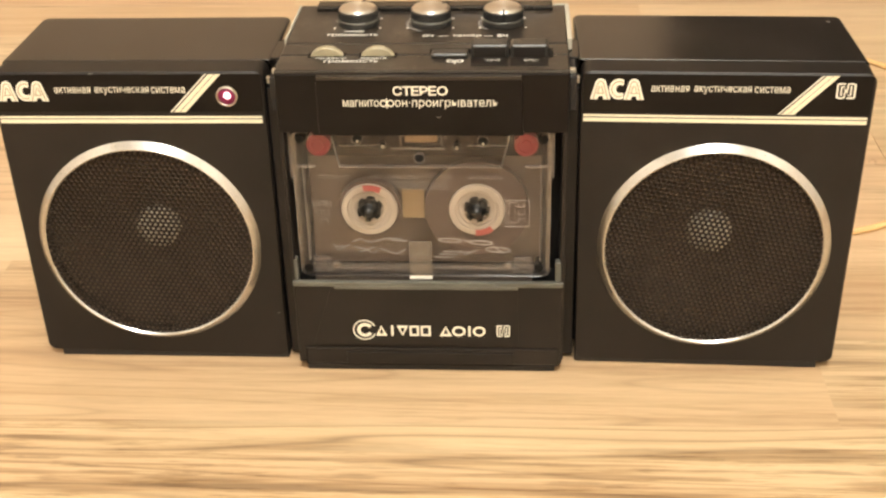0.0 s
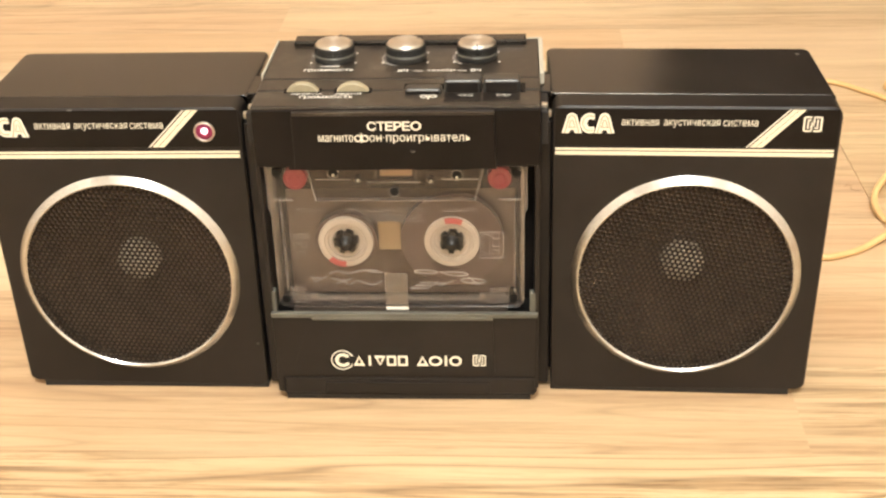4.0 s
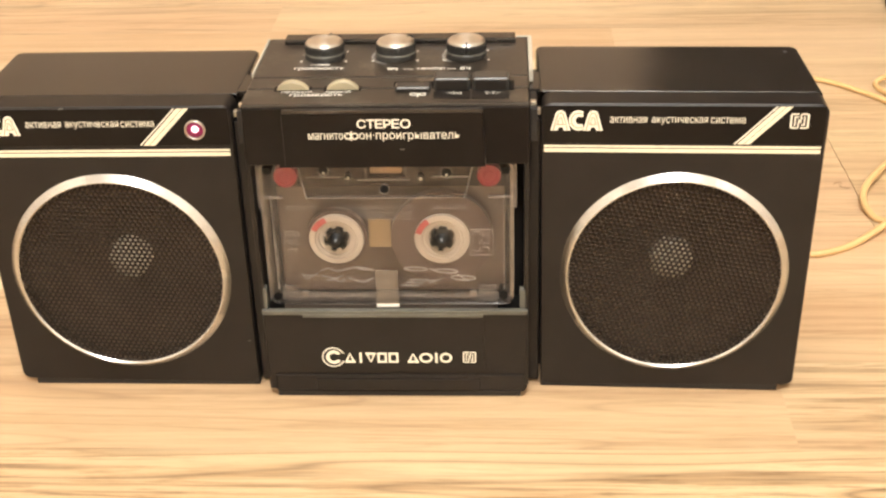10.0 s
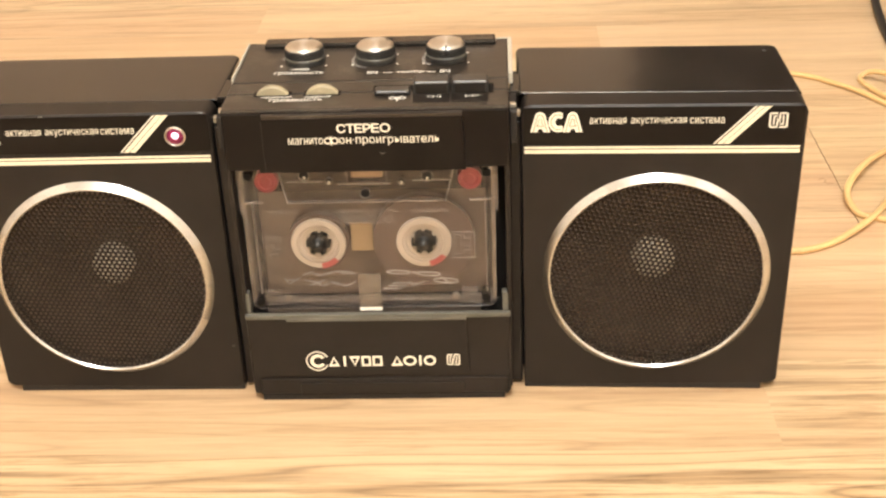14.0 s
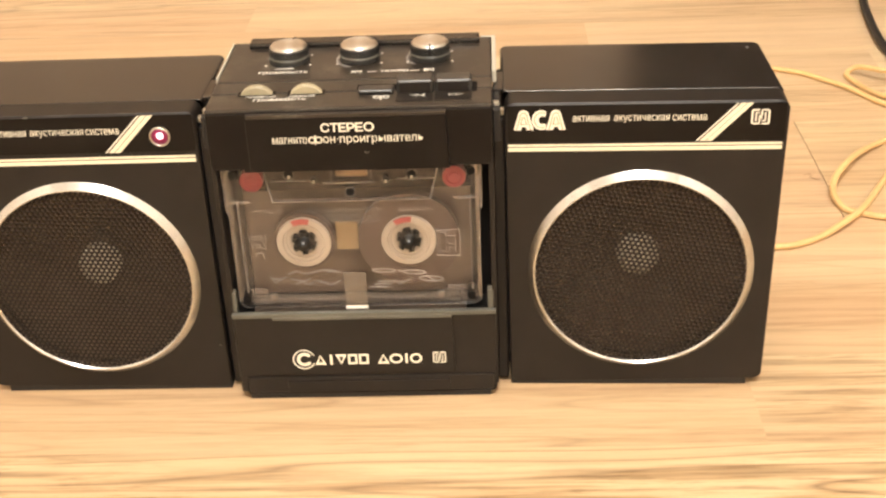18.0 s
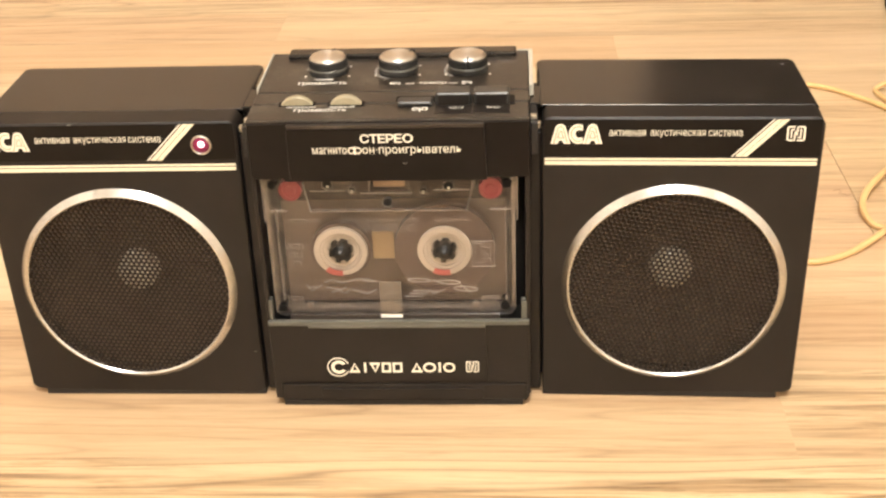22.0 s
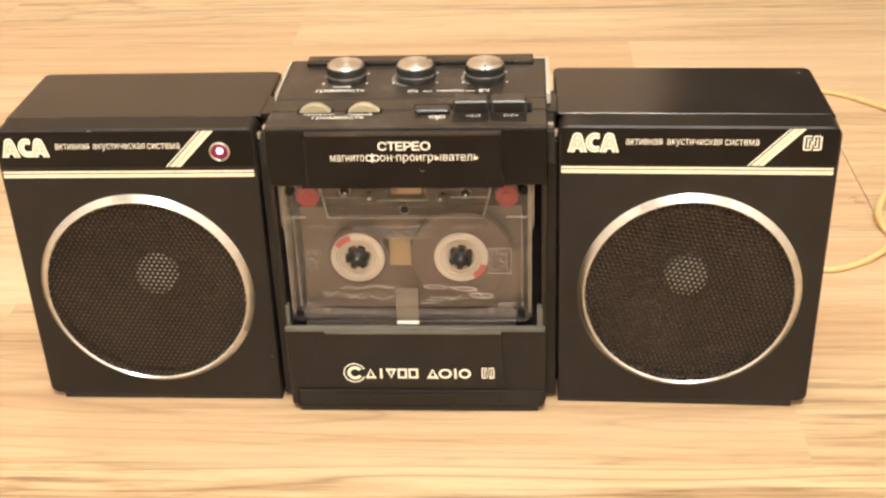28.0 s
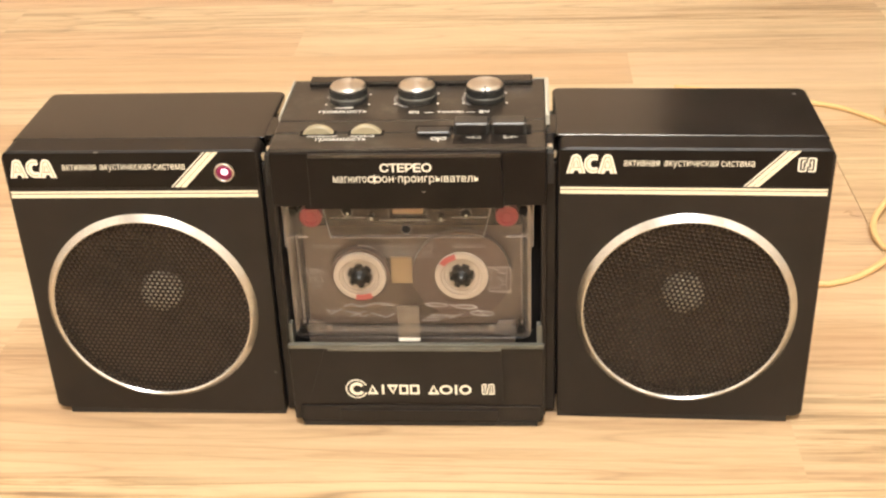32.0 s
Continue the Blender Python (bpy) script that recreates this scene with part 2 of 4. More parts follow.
STEEL = metal("steel", (0.70, 0.68, 0.62), 0.3)
PRINT = painted("cream_print", (0.90, 0.86, 0.73), 0.5)
STRIPE = painted("yellowed_stripe_print", (0.84, 0.78, 0.60), 0.5)
INLINE = painted("tan_inline", (0.36, 0.27, 0.15), 0.5)
WORN = painted("worn_edge_paint", (0.50, 0.48, 0.41), 0.45)
DUSTPRINT = painted("worn_white_print", (0.85, 0.82, 0.75), 0.6)
CREAM = plastic("cream_wheel_plastic", (0.36, 0.315, 0.21), 0.4, wear=0.12)
HUB = plastic("ivory_hub_plastic", (0.56, 0.495, 0.425), 0.4, wear=0.1)
REDMARK = plastic("red_mark", (0.46, 0.11, 0.10), 0.45, wear=0.1)
ROLLER = plastic("red_roller_plastic", (0.33, 0.035, 0.048), 0.35, wear=0.2)
TAPE = plastic("brown_tape_pack", (0.112, 0.076, 0.064), 0.35, wear=0.1)
BACKING = plastic("grey_brown_backing", (0.205, 0.150, 0.120), 0.5, wear=0.2)
PAD = plastic("felt_pad", (0.62, 0.45, 0.29), 0.8, wear=0.15)
AMBER = plastic("amber_liner", (0.40, 0.285, 0.16), 0.5, wear=0.1)
PALE = clear_plastic("frosted_strip", (0.84, 0.78, 0.68), 0.04, 0.3, 0.10)
WHITE = painted("white_plastic", (0.85, 0.82, 0.76), 0.4)
CLEAR = clear_plastic("clear_shell", (0.98, 0.972, 0.965), 0.006, 0.12, 0.011)
COVER = clear_plastic("clear_cover", (0.94, 0.92, 0.91), 0.006, 0.12, 0.0)
CLEAR_EDGE = clear_plastic("clear_shell_edge", (0.84, 0.80, 0.77), 0.14, 0.18, 0.09)
INK = clear_plastic("pale_ink", (0.9, 0.88, 0.85), 0.0, 0.5, 0.37)
FAINT = clear_plastic("faint_ink", (0.96, 0.94, 0.92), 0.0, 0.5, 0.13)
DUST = clear_plastic("settled_dust", (0.97, 0.96, 0.94), 0.0, 0.8, 0.055)
RUBBER = plastic("black_rubber", (0.011, 0.010, 0.010), 0.55)
ORANGE = plastic("orange_cable_jacket", (0.70, 0.46, 0.21), 0.42, wear=0.1)
WOOD = wood("laminate")
SEAM = painted("seam_dark", (0.22, 0.14, 0.08), 0.8)
WALLPAPER = painted("tan_wallpaper", (0.54, 0.42, 0.31), 0.8)
WALL = painted("beige_wallpaper", (0.84, 0.77, 0.66), 0.8)
DARKWALL = painted("dark_brown_wall", (0.13, 0.10, 0.075), 0.7)
CEIL = painted("white_ceiling", (0.80, 0.77, 0.72), 0.9)
CASING = painted("white_casing", (0.82, 0.79, 0.74), 0.4)
ARCHITRAVE = painted("tan_architrave", (0.52, 0.40, 0.29), 0.5)
LED = glow("led_core", (1.0, 0.72, 0.82), 2.2)
LEDRIM = glow("led_halo", (0.20, 0.010, 0.060), 0.14)
LAMP = glow("lamp_glass", (1.0, 0.83, 0.6), 5.0)


# ---- mesh helpers ----
def part(name, bm, mat, parent=None, label="", smooth=False):
    me = bpy.data.meshes.new(name)
    bmesh.ops.recalc_face_normals(bm, faces=bm.faces)
    bm.to_mesh(me)
    bm.free()
    if smooth:
        for p in me.polygons:
            p.use_smooth = True
        me.set_sharp_from_angle(angle=radians(35))
    me.materials.append(mat)
    ob = new(name, me)
    ob.parent = parent
    if label:
        ob["label"] = label
    return ob


def thing(name, m, label, category, group=""):
    e = new(name)
    e.empty_display_size = 0.02
    e.matrix_world = m
    return tagged(e, label, category, group)


def add_box(bm, x0, x1, y0, y1, z0, z1, bevel=0.0, segs=2):
    m = Matrix.Translation(((x0 + x1) / 2, (y0 + y1) / 2, (z0 + z1) / 2)) @ Matrix.Diagonal((x1 - x0, y1 - y0, z1 - z0, 1))
    vs = bmesh.ops.create_cube(bm, size=1, matrix=m)["verts"]
    if bevel:
        es = list({e for v in vs for e in v.link_edges})
        bmesh.ops.bevel(bm, geom=es, offset=bevel, segments=segs, profile=0.5, affect="EDGES")
    return bm


def box(*a, **k):
    return add_box(bmesh.new(), *a, **k)


def lathe(profile, n=64, axis="y", at=(0, 0, 0)):
    """A turned shape: (radius, height) pairs round an axis."""
    bm = bmesh.new()
    rings = []
    for r, h in profile:
        ring = []
        for i in range(n if r > 1e-6 else 1):
            a = 2 * math.pi * i / n
            p = (r * math.cos(a), h, r * math.sin(a)) if axis == "y" else (r * math.cos(a), r * math.sin(a), h)
            ring.append(bm.verts.new((p[0] + at[0], p[1] + at[1], p[2] + at[2])))
        rings.append(ring)
    for a, b in zip(rings, rings[1:]):
        for i in range(n):
            j = (i + 1) % n
            q = [a[i % len(a)], a[j % len(a)], b[j % len(b)], b[i % len(b)]]
            q = list(dict.fromkeys(q))
            if len(q) > 2:
                bm.faces.new(q)
    return bm


def outline_loop(x0, x1, z0, z1, r, per=10, side=14):
    """Points round a rounded rectangle."""
    pts = []
    for cx, cz, a0 in ((x1 - r, z0 + r, -90), (x1 - r, z1 - r, 0), (x0 + r, z1 - r, 90), (x0 + r, z0 + r, 180)):
        for i in range(per + 1):
            a = radians(a0 + 90 * i / per)
            pts.append((cx + r * math.cos(a), cz + r * math.sin(a)))
    out = []
    for p, q in zip(pts, pts[1:] + pts[:1]):
        out.append(p)
        n = int(math.hypot(q[0] - p[0], q[1] - p[1]) / 0.004)
        out += [(p[0] + (q[0] - p[0]) * k / (n + 1), p[1] + (q[1] - p[1]) * k / (n + 1)) for k in range(1, n + 1)]
    return out


def loft(loops):
    bm = bmesh.new()
    rings = [[bm.verts.new(p) for p in lp] for lp in loops]
    for a, b in zip(rings, rings[1:]):
        for i in range(len(a)):
            j = (i + 1) % len(a)
            bm.faces.new((a[i], a[j], b[j], b[i]))
    return bm, rings


def slab(x0, x1, y0, y1, z0, z1, r, bevel=0.0006):
    """A plate in the x-z plane with rounded corners and softened edges."""
    o, i = outline_loop(x0, x1, z0, z1, r), outline_loop(x0 + bevel, x1 - bevel, z0 + bevel, z1 - bevel, max(r - bevel, 1e-4))
    bm, rings = loft([[(x, y0, z) for x, z in i], [(x, y0 + bevel, z) for x, z in o], [(x, y1 - bevel, z) for x, z in o], [(x, y1, z) for x, z in i]])
    bm.faces.new(rings[0])
    bm.faces.new(rings[-1])
    return bm


def prism(bm, pts, y0, y1):
    """A flat polygon in the x-z plane given thickness."""
    a = [bm.verts.new((x, y0, z)) for x, z in pts]
    b = [bm.verts.new((x, y1, z)) for x, z in pts]
    bm.faces.new(a)
    bm.faces.new(b[::-1])
    for i in range(len(pts)):
        j = (i + 1) % len(pts)
        bm.faces.new((a[i], a[j], b[j], b[i]))
    return bm


def rim(bm, x0, x1, y0, y1, z0, z1, w):
    """A hollow rectangular outline."""
    add_box(bm, x0, x1, y0, y1, z1 - w, z1)
    add_box(bm, x0, x1, y0, y1, z0, z0 + w)
    add_box(bm, x0, x0 + w, y0, y1, z0 + w, z1 - w)
    add_box(bm, x1 - w, x1, y0, y1, z0 + w, z1 - w)
    return bm


def arc_band(bm, cx, cz, r0, r1, a0, a1, y0, y1, n=28):
    ps = [(cx + r1 * math.cos(radians(a0 + (a1 - a0) * i / n)), cz + r1 * math.sin(radians(a0 + (a1 - a0) * i / n))) for i in range(n + 1)]
    qs = [(cx + r0 * math.cos(radians(a0 + (a1 - a0) * i / n)), cz + r0 * math.sin(radians(a0 + (a1 - a0) * i / n))) for i in range(n + 1)]
    for i in range(n):
        prism(bm, [ps[i], ps[i + 1], qs[i + 1], qs[i]], y0, y1)
    return bm


def mend_en(polys, co):
    """The built-in small letter en comes filled solid: give it back its two stems and its bar."""
    owner = list(range(len(co)))

    def root(i):
        while owner[i] != i:
            i = owner[i]
        return i

    for p in polys:
        for k in p[1:]:
            owner[root(k)] = root(p[0])
    islands = {}
    for p in polys:
        islands.setdefault(root(p[0]), []).append(p)
    keep, extra = [], []
    for ps in islands.values():
        ids = sorted({k for p in ps for k in p})
        lo, hi = co[ids].min(0), co[ids].max(0)
        area = sum(0.5 * abs(sum(co[p[i]][0] * co[p[i - 1]][1] - co[p[i - 1]][0] * co[p[i]][1] for i in range(len(p)))) for p in ps)
        if len(ids) == 12 and area > 0.97 * (hi[0] - lo[0]) * (hi[1] - lo[1]):
            w, h, y = (hi[0] - lo[0]) * 0.2, (hi[1] - lo[1]) * 0.16, (lo[1] + hi[1]) / 2
            for x0, x1, y0, y1 in ((lo[0], lo[0] + w, lo[1], hi[1]), (hi[0] - w, hi[0], lo[1], hi[1]), (lo[0] + w, hi[0] - w, y - h / 2, y + h / 2)):
                keep.append([len(co) + len(extra) + k for k in range(4)])
                extra += [(x0, y0, 0), (x1, y0, 0), (x1, y1, 0), (x0, y1, 0)]
        else:
            keep += ps
    return keep, np.vstack([co, np.array(extra)]) if extra else co


def lettering(name, text, x0, x1, z0, z1, m, parent, mat, bold=0.0, slant=0.0, depth=0.00012, label=""):
    """Printed words, fitted between x0 and x1 and from z0 to z1 on the plane given by m (x to the right, y up)."""
    cu = bpy.data.curves.new(name, "FONT")
    cu.body, cu.shear, cu.resolution_u = text.replace("ф", "ɸ"), slant, 2
    tmp = new("words", cu)
    bpy.context.view_layer.update()
    me = bpy.data.meshes.new_from_object(tmp.evaluated_get(bpy.context.evaluated_depsgraph_get()))
    bpy.data.objects.remove(tmp)
    co = np.array([v.co[:] for v in me.vertices])
    lo, hi = co.min(0), co.max(0)
    co[:, 0] = x0 + (co[:, 0] - lo[0]) / (hi[0] - lo[0]) * (x1 - x0)
    co[:, 1] = z0 + (co[:, 1] - lo[1]) / (hi[1] - lo[1]) * (z1 - z0)
    polys = [list(p.vertices) for p in me.polygons]
    bpy.data.meshes.remove(me)
    polys, co = mend_en(polys, co)
    h, vs, fs = z1 - z0, [], []
    for i, (dx, dz) in enumerate(((0, 0), (-1, 0), (1, 0), (0, 1), (0, -1)) if bold else ((0, 0),)):
        fs += [[k + len(vs) for k in p] for p in polys]
        vs += [m @ Vector((c[0] + dx * bold * h, c[1] + dz * bold * h, depth + i * 0.000012)) for c in co]
    me = bpy.data.meshes.new(name)
    me.from_pydata(vs, [], fs)
    me.materials.append(mat)
    ob = new(name, me)
    ob.parent = parent
    if label:
        ob["label"] = label
    return ob


UPRIGHT = Matrix(((1, 0, 0, 0), (0, 0, -1, 0), (0, 1, 0, 0), (0, 0, 0, 1)))  # plane x-z, facing -y


def flat_at(z):
    return Matrix.Translation((0, 0, z))


# ---- room ----
X0, X1, Y0, Y1, HEIGHT = ROOM


def room():
    t = 0.12
    # Unseen opening and dark walls behind, added so the right case top reflects darkness.
    gx0, gx1 = 0.245, 1.12
    tagged(part("wall_south", box(X0 - t, X1 + t, Y0 - t, Y0, 0, HEIGHT), WALL), "beige papered wall", "wall", kind="structure")
    tagged(part("wall_west", box(X0 - t, X0, Y0, Y1, 0, HEIGHT), WALL), "beige papered wall", "wall", kind="structure")
    tagged(part("wall_east", box(X1, X1 + t, Y0, Y1, 0, HEIGHT), WALL), "beige papered wall", "wall", kind="structure")
    bm = box(X0 - t, gx0, Y1, Y1 + t, 0, HEIGHT)
    add_box(bm, gx1, X1 + t, Y1, Y1 + t, 0, HEIGHT)
    add_box(bm, gx0, gx1, Y1, Y1 + t, 2.08, HEIGHT)
    tagged(part("wall_north", bm, WALLPAPER), "tan papered wall with an opening added for reflections", "wall", kind="structure")
    bm = box(gx0 - 0.3, gx1 + 0.3, Y1 + 1.4, Y1 + 1.5, 0, HEIGHT)
    add_box(bm, gx0 - 0.4, gx0 - 0.3, Y1 + t, Y1 + 1.5, 0, HEIGHT)
    add_box(bm, gx1 + 0.3, gx1 + 0.4, Y1 + t, Y1 + 1.5, 0, HEIGHT)
    tagged(part("dark_backdrop_wall", bm, DARKWALL), "unseen dark brown walls added to darken reflections", "wall", kind="structure")
    tagged(part("ceiling", box(X0 - t, X1 + t, Y0 - t, Y1 + 1.5, HEIGHT, HEIGHT + 0.1), CEIL), "plain white ceiling", "ceiling", kind="structure")
    bm = box(gx0 - 0.09, gx0, Y1 - 0.015, Y1, 0, 2.14)
    add_box(bm, gx1, gx1 + 0.09, Y1 - 0.015, Y1, 0, 2.14)
    add_box(bm, gx0, gx1, Y1 - 0.015, Y1, 2.08, 2.14)
    tagged(part("trim_opening", bm, ARCHITRAVE), "unseen tan casing added round the opening", "trim", kind="structure")
    lamp = thing("ceiling_lamp", pose(0.10, -1.15, HEIGHT), "round frosted glass ceiling lamp, switched on", "lamp")
    part("base", lathe([(0, 0), (0.10, 0), (0.10, -0.03), (0, -0.03)], 40, "z"), CASING, lamp)
    part("shade", lathe([(0.10, -0.032), (0.19, -0.06), (0.20, -0.09), (0.15, -0.125), (0, -0.14)], 48, "z"), LAMP, lamp, "glowing frosted glass", True)


room()


# ---- loudspeakers ----
RING_Z, RING_R, HOLE_R = 0.0558, 0.0456, 0.0422


def grille_mesh():
    """A round sheet of hexagonal cells, each with a hole through it."""
    pitch, hole, t = 0.00213, 0.00066, 0.0005
    lip, back = 0.00098, 0.00028
    verts, faces = [], []
    rad = pitch / math.sqrt(3)
    rows = int(HOLE_R / (pitch * 0.866)) + 1
    for j in range(-rows, rows + 1):
        for i in range(-rows - 14, rows + 15):
            cx, cz = (i + 0.5 * (j % 2)) * pitch, j * pitch * 0.8660254
            if math.hypot(cx, cz) > HOLE_R + 0.0014:
                continue
            b = len(verts)
            verts += [(cx + rad * math.cos(radians(60 * k + 30)), 0, cz + rad * math.sin(radians(60 * k + 30))) for k in range(6)]
            for r, y in ((lip, 0), (hole, back), (hole, t)):
                verts += [(cx + r * math.cos(radians(30 * k + 15)), y, cz + r * math.sin(radians(30 * k + 15))) for k in range(12)]
            for k in range(6):
                n, e = (k + 1) % 6, b + 6
                faces.append((b + k, e + 2 * k + 1, e + 2 * k))
                faces.append((b + k, b + n, e + (2 * k + 2) % 12, e + 2 * k + 1))
            for e in (b + 6, b + 18):
                faces += [(e + k, e + (k + 1) % 12, e + 12 + (k + 1) % 12, e + 12 + k) for k in range(12)]
    me = bpy.data.meshes.new("grille")
    me.from_pydata(verts, [], faces)
    me.materials.append(GRILLE)
    return me


GRILLE_MESH = grille_mesh()


def quality_mark(bm, x0, x1, z0, z1, y0, y1):
    """A small emblem as plain strokes: a square outline with inner bars."""
    u, h = (x1 - x0) / 10, (z1 - z0) / 10
    for s in (0, 1):
        def at(a, b):
            return (x0 + a * u, z0 + b * h) if s == 0 else (x1 - a * u, z1 - b * h)

        for q in ([(0, 0.6), (1.0, 0.6), (1.0, 9.4), (0, 9.4)], [(1.0, 9.0), (4.4, 9.0), (4.4, 10), (0.6, 10)], [(1.0, 0), (3.6, 0), (3.6, 1.0), (1.0, 1.0)], [(2.1, 2.0), (2.9, 2.0), (2.9, 8.0), (2.1, 8.0)],
                  [(3.6, 0.4), (4.4, 0.0), (5.0, 2.6), (4.3, 2.8)], [(3.6, 2.6), (4.4, 2.6), (6.4, 7.0), (5.6, 7.0)], [(2.9, 7.2), (4.2, 7.2), (4.2, 8.0), (2.9, 8.0)], [(4.0, 5.0), (4.6, 5.0), (4.6, 6.4), (4.0, 6.4)]):
            prism(bm, [at(*v) for v in q], y0, y1)
    return bm


def round_backed_case(x0, x1, y0, y1, z0, z1, r=0.0042, b=0.0002):
    """A shell open at the front, its upright rear edges rounded off."""
    o = outline_loop(x0, x1, z0, z1, 0.0016)
    cx, half = (x0 + x1) / 2, (x1 - x0) / 2
    loops = [[(cx + (x - cx) * (1 - b / half), y0, z - (b if z > 0.06 else -b)) for x, z in o], [(x, y0 + b, z) for x, z in o], [(x, y1 - r, z) for x, z in o]]
    for k in range(1, 7):
        a = radians(15 * k)
        w, e = 1 - r * (1 - math.cos(a)) / half, 0.0007 * (1 - math.cos(a))
        loops.append([(cx + (x - cx) * w, y1 - r + r * math.sin(a), z - (e if z > 0.06 else -e)) for x, z in o])
    bm, rings = loft(loops)
    bm.faces.new(rings[-1])
    return bm


def ribbon(pts, w, y, bm=None):
    """A flat printed line of width w through points of the x-z plane."""
    bm = bm or bmesh.new()
    pairs = []
    for i, v in enumerate(pts):
        d = (Vector(pts[min(i + 1, len(pts) - 1)]) - Vector(pts[max(i - 1, 0)])).normalized() * w / 2
        pairs.append([bm.verts.new((v[0] + k * -d.y, y, v[1] + k * d.x)) for k in (-1, 1)])
    for (a, b), (e, f) in zip(pairs, pairs[1:]):
        bm.faces.new((a, e, f, b))
    return bm


def arc(cx, cz, rx, rz, a0, a1, n=18):
    return [(cx + rx * math.cos(radians(a0 + (a1 - a0) * i / n)), cz + rz * math.sin(radians(a0 + (a1 - a0) * i / n))) for i in range(n + 1)]


def rounded_letter(sp, x0, w, z0, h, is_c):
    """A fat letter with a round top and a tan inner line, printed on the plate."""
    if is_c:
        cx, cz = x0 + w * 0.68, z0 + h / 2
        outer, inner = arc(cx, cz, w * 0.68, h / 2, 62, 298), arc(cx + w * 0.06, cz, w * 0.26, h * 0.20, 300, 60)
        pts = outer + [(x0 + w, z0 + h * 0.04), (x0 + w, z0 + h * 0.30)] + inner + [(x0 + w, z0 + h * 0.70), (x0 + w, z0 + h * 0.96)]
        lines = [arc(cx, cz, w * 0.50, h * 0.37, 60, 300)]
    else:
        def at(a, b):
            return x0 + a * w, z0 + b * h
        pts = [at(0, 0), at(0.36, 0), at(0.42, 0.16), at(0.60, 0.16), at(0.66, 0), at(1, 0)] + arc(x0 + w * 0.5, z0 + h * 0.74, w * 0.27, h * 0.26, 8, 172)
        lines = [[at(0.15, 0.02)] + arc(x0 + w * 0.5, z0 + h * 0.70, w * 0.155, h * 0.17, 170, 10) + [at(0.85, 0.02)],
                 [at(0.30, 0.30), at(0.70, 0.30)], [at(0.36, 0.33), at(0.46, 0.66), at(0.54, 0.66), at(0.64, 0.33)]]
    letter = part("bold_letter", prism(bmesh.new(), pts, -0.00045, -0.00032), PRINT, sp, "bold cream letter")
    for q in lines:
        part("inline_stroke", ribbon(q, 0.00036, -0.00052), INLINE, letter)


def loudspeaker(m, left):
    xa, xb = (-0.0532, 0.0535) if left else (-0.0540, 0.0542)
    label = "black plastic loudspeaker with round aluminium-rimmed grille and "
    sp = thing("loudspeaker", m, label + ("lit red light" if left else "printed emblem"), "loudspeaker", "loudspeakers of the stereo")
    # front baffle with the round opening
    zb, zt, dep = 0.0012, 0.1298, 0.0125
    o = outline_loop(xa, xb, zb, zt, 0.0040)
    cxm, b = (xa + xb) / 2, 0.0006
    ang = [math.atan2(z - RING_Z, x) for x, z in o]
    circ = [(HOLE_R * math.cos(a), RING_Z + HOLE_R * math.sin(a)) for a in ang]
    bm, rings = loft([[(x, 0.0045, z) for x, z in circ], [(x, 0, z) for x, z in circ], [(cxm + (x - cxm) * (1 - b / 0.053), 0, 0.0655 + (z - 0.0655) * (1 - b / 0.064)) for x, z in o], [(x, b, z) for x, z in o], [(x, dep, z) for x, z in o]])
    out = -1 if left else 1
    for v in bm.verts:  # moulded sides draw in towards the bottom, and the lower edge rises away from the player
        if abs(v.co.x) > 0.047 and v.co.x * out > 0:
            v.co.x *= 1 - 0.036 * (1 - v.co.z / zt)
        elif abs(v.co.x) > 0.047:
            v.co.x *= 1 - 0.015 * (1 - v.co.z / zt)
        if v.co.z < 0.008:
            v.co.z += (0.0011 + 0.0014 * v.co.x * out / 0.053) * (1 - v.co.z / 0.008)
    part("baffle", bm, FRONT, sp, "", True)
    # rear case behind a groove
    part("groove", rim(bmesh.new(), xa + 0.0030, xb - 0.0022, dep, dep + 0.0018, zb + 0.004, zt - 0.0030, 0.004), INNER, sp)
    bm = round_backed_case(xa + (0.0003 if left else -0.0010), xb + (0.0003 if left else -0.0003), dep + 0.0015, 0.0652 if left else 0.0662, zb - 0.0002 if left else zb + 0.0004, zt - 0.0004)
    for v in bm.verts:
        v.co.x -= 0.0 if left else 0.042 * (v.co.y - dep)
        v.co.x *= 1 - (0.038 if v.co.x * out > 0 else 0.015) * (1 - v.co.z / zt)
    part("case", bm, CASE, sp, "", True)
    xs = (0.0530, 0.0574) if left else (-0.0588, -0.0546)
    part("coupling_flange", box(xs[0], xs[1], dep + 0.0040, 0.0355, 0.1266, zt - 0.0006, bevel=0.0004), CASE, sp, "flange reaching over to the player")
    xs = (xa + 0.0075, xb - 0.0010) if left else (xa + 0.0010, xb - 0.0080)
    part("plinth", box(xs[0], xs[1], 0.0003, 0.0120, 0.0003, zb + 0.0042, bevel=0.0003), RUBBER, sp, "recessed black rubber foot strip")
    part("name_plate", slab(xa + 0.0012, xb - 0.0012, -0.0003, 0.0004, 0.1135, 0.1292, 0.0006, 0.0001), GLOSSY, sp, "glossy black strip")
    # ring, grille and driver
    prof = [(RING_R, 0.0002), (RING_R, -0.0003), (RING_R - 0.00008, -0.00036), (RING_R - 0.00022, -0.00047), (HOLE_R + 0.0010, -0.00278), (HOLE_R + 0.0008, -0.0029), (HOLE_R + 0.0005, -0.0029), (HOLE_R + 0.0003, -0.0027), (HOLE_R - 0.0001, -0.0022), (HOLE_R - 0.0001, 0.0030)]
    part("ring", lathe(prof, 128, "y", (0, 0, RING_Z)), CHROME, sp, "brushed aluminium ring", True)
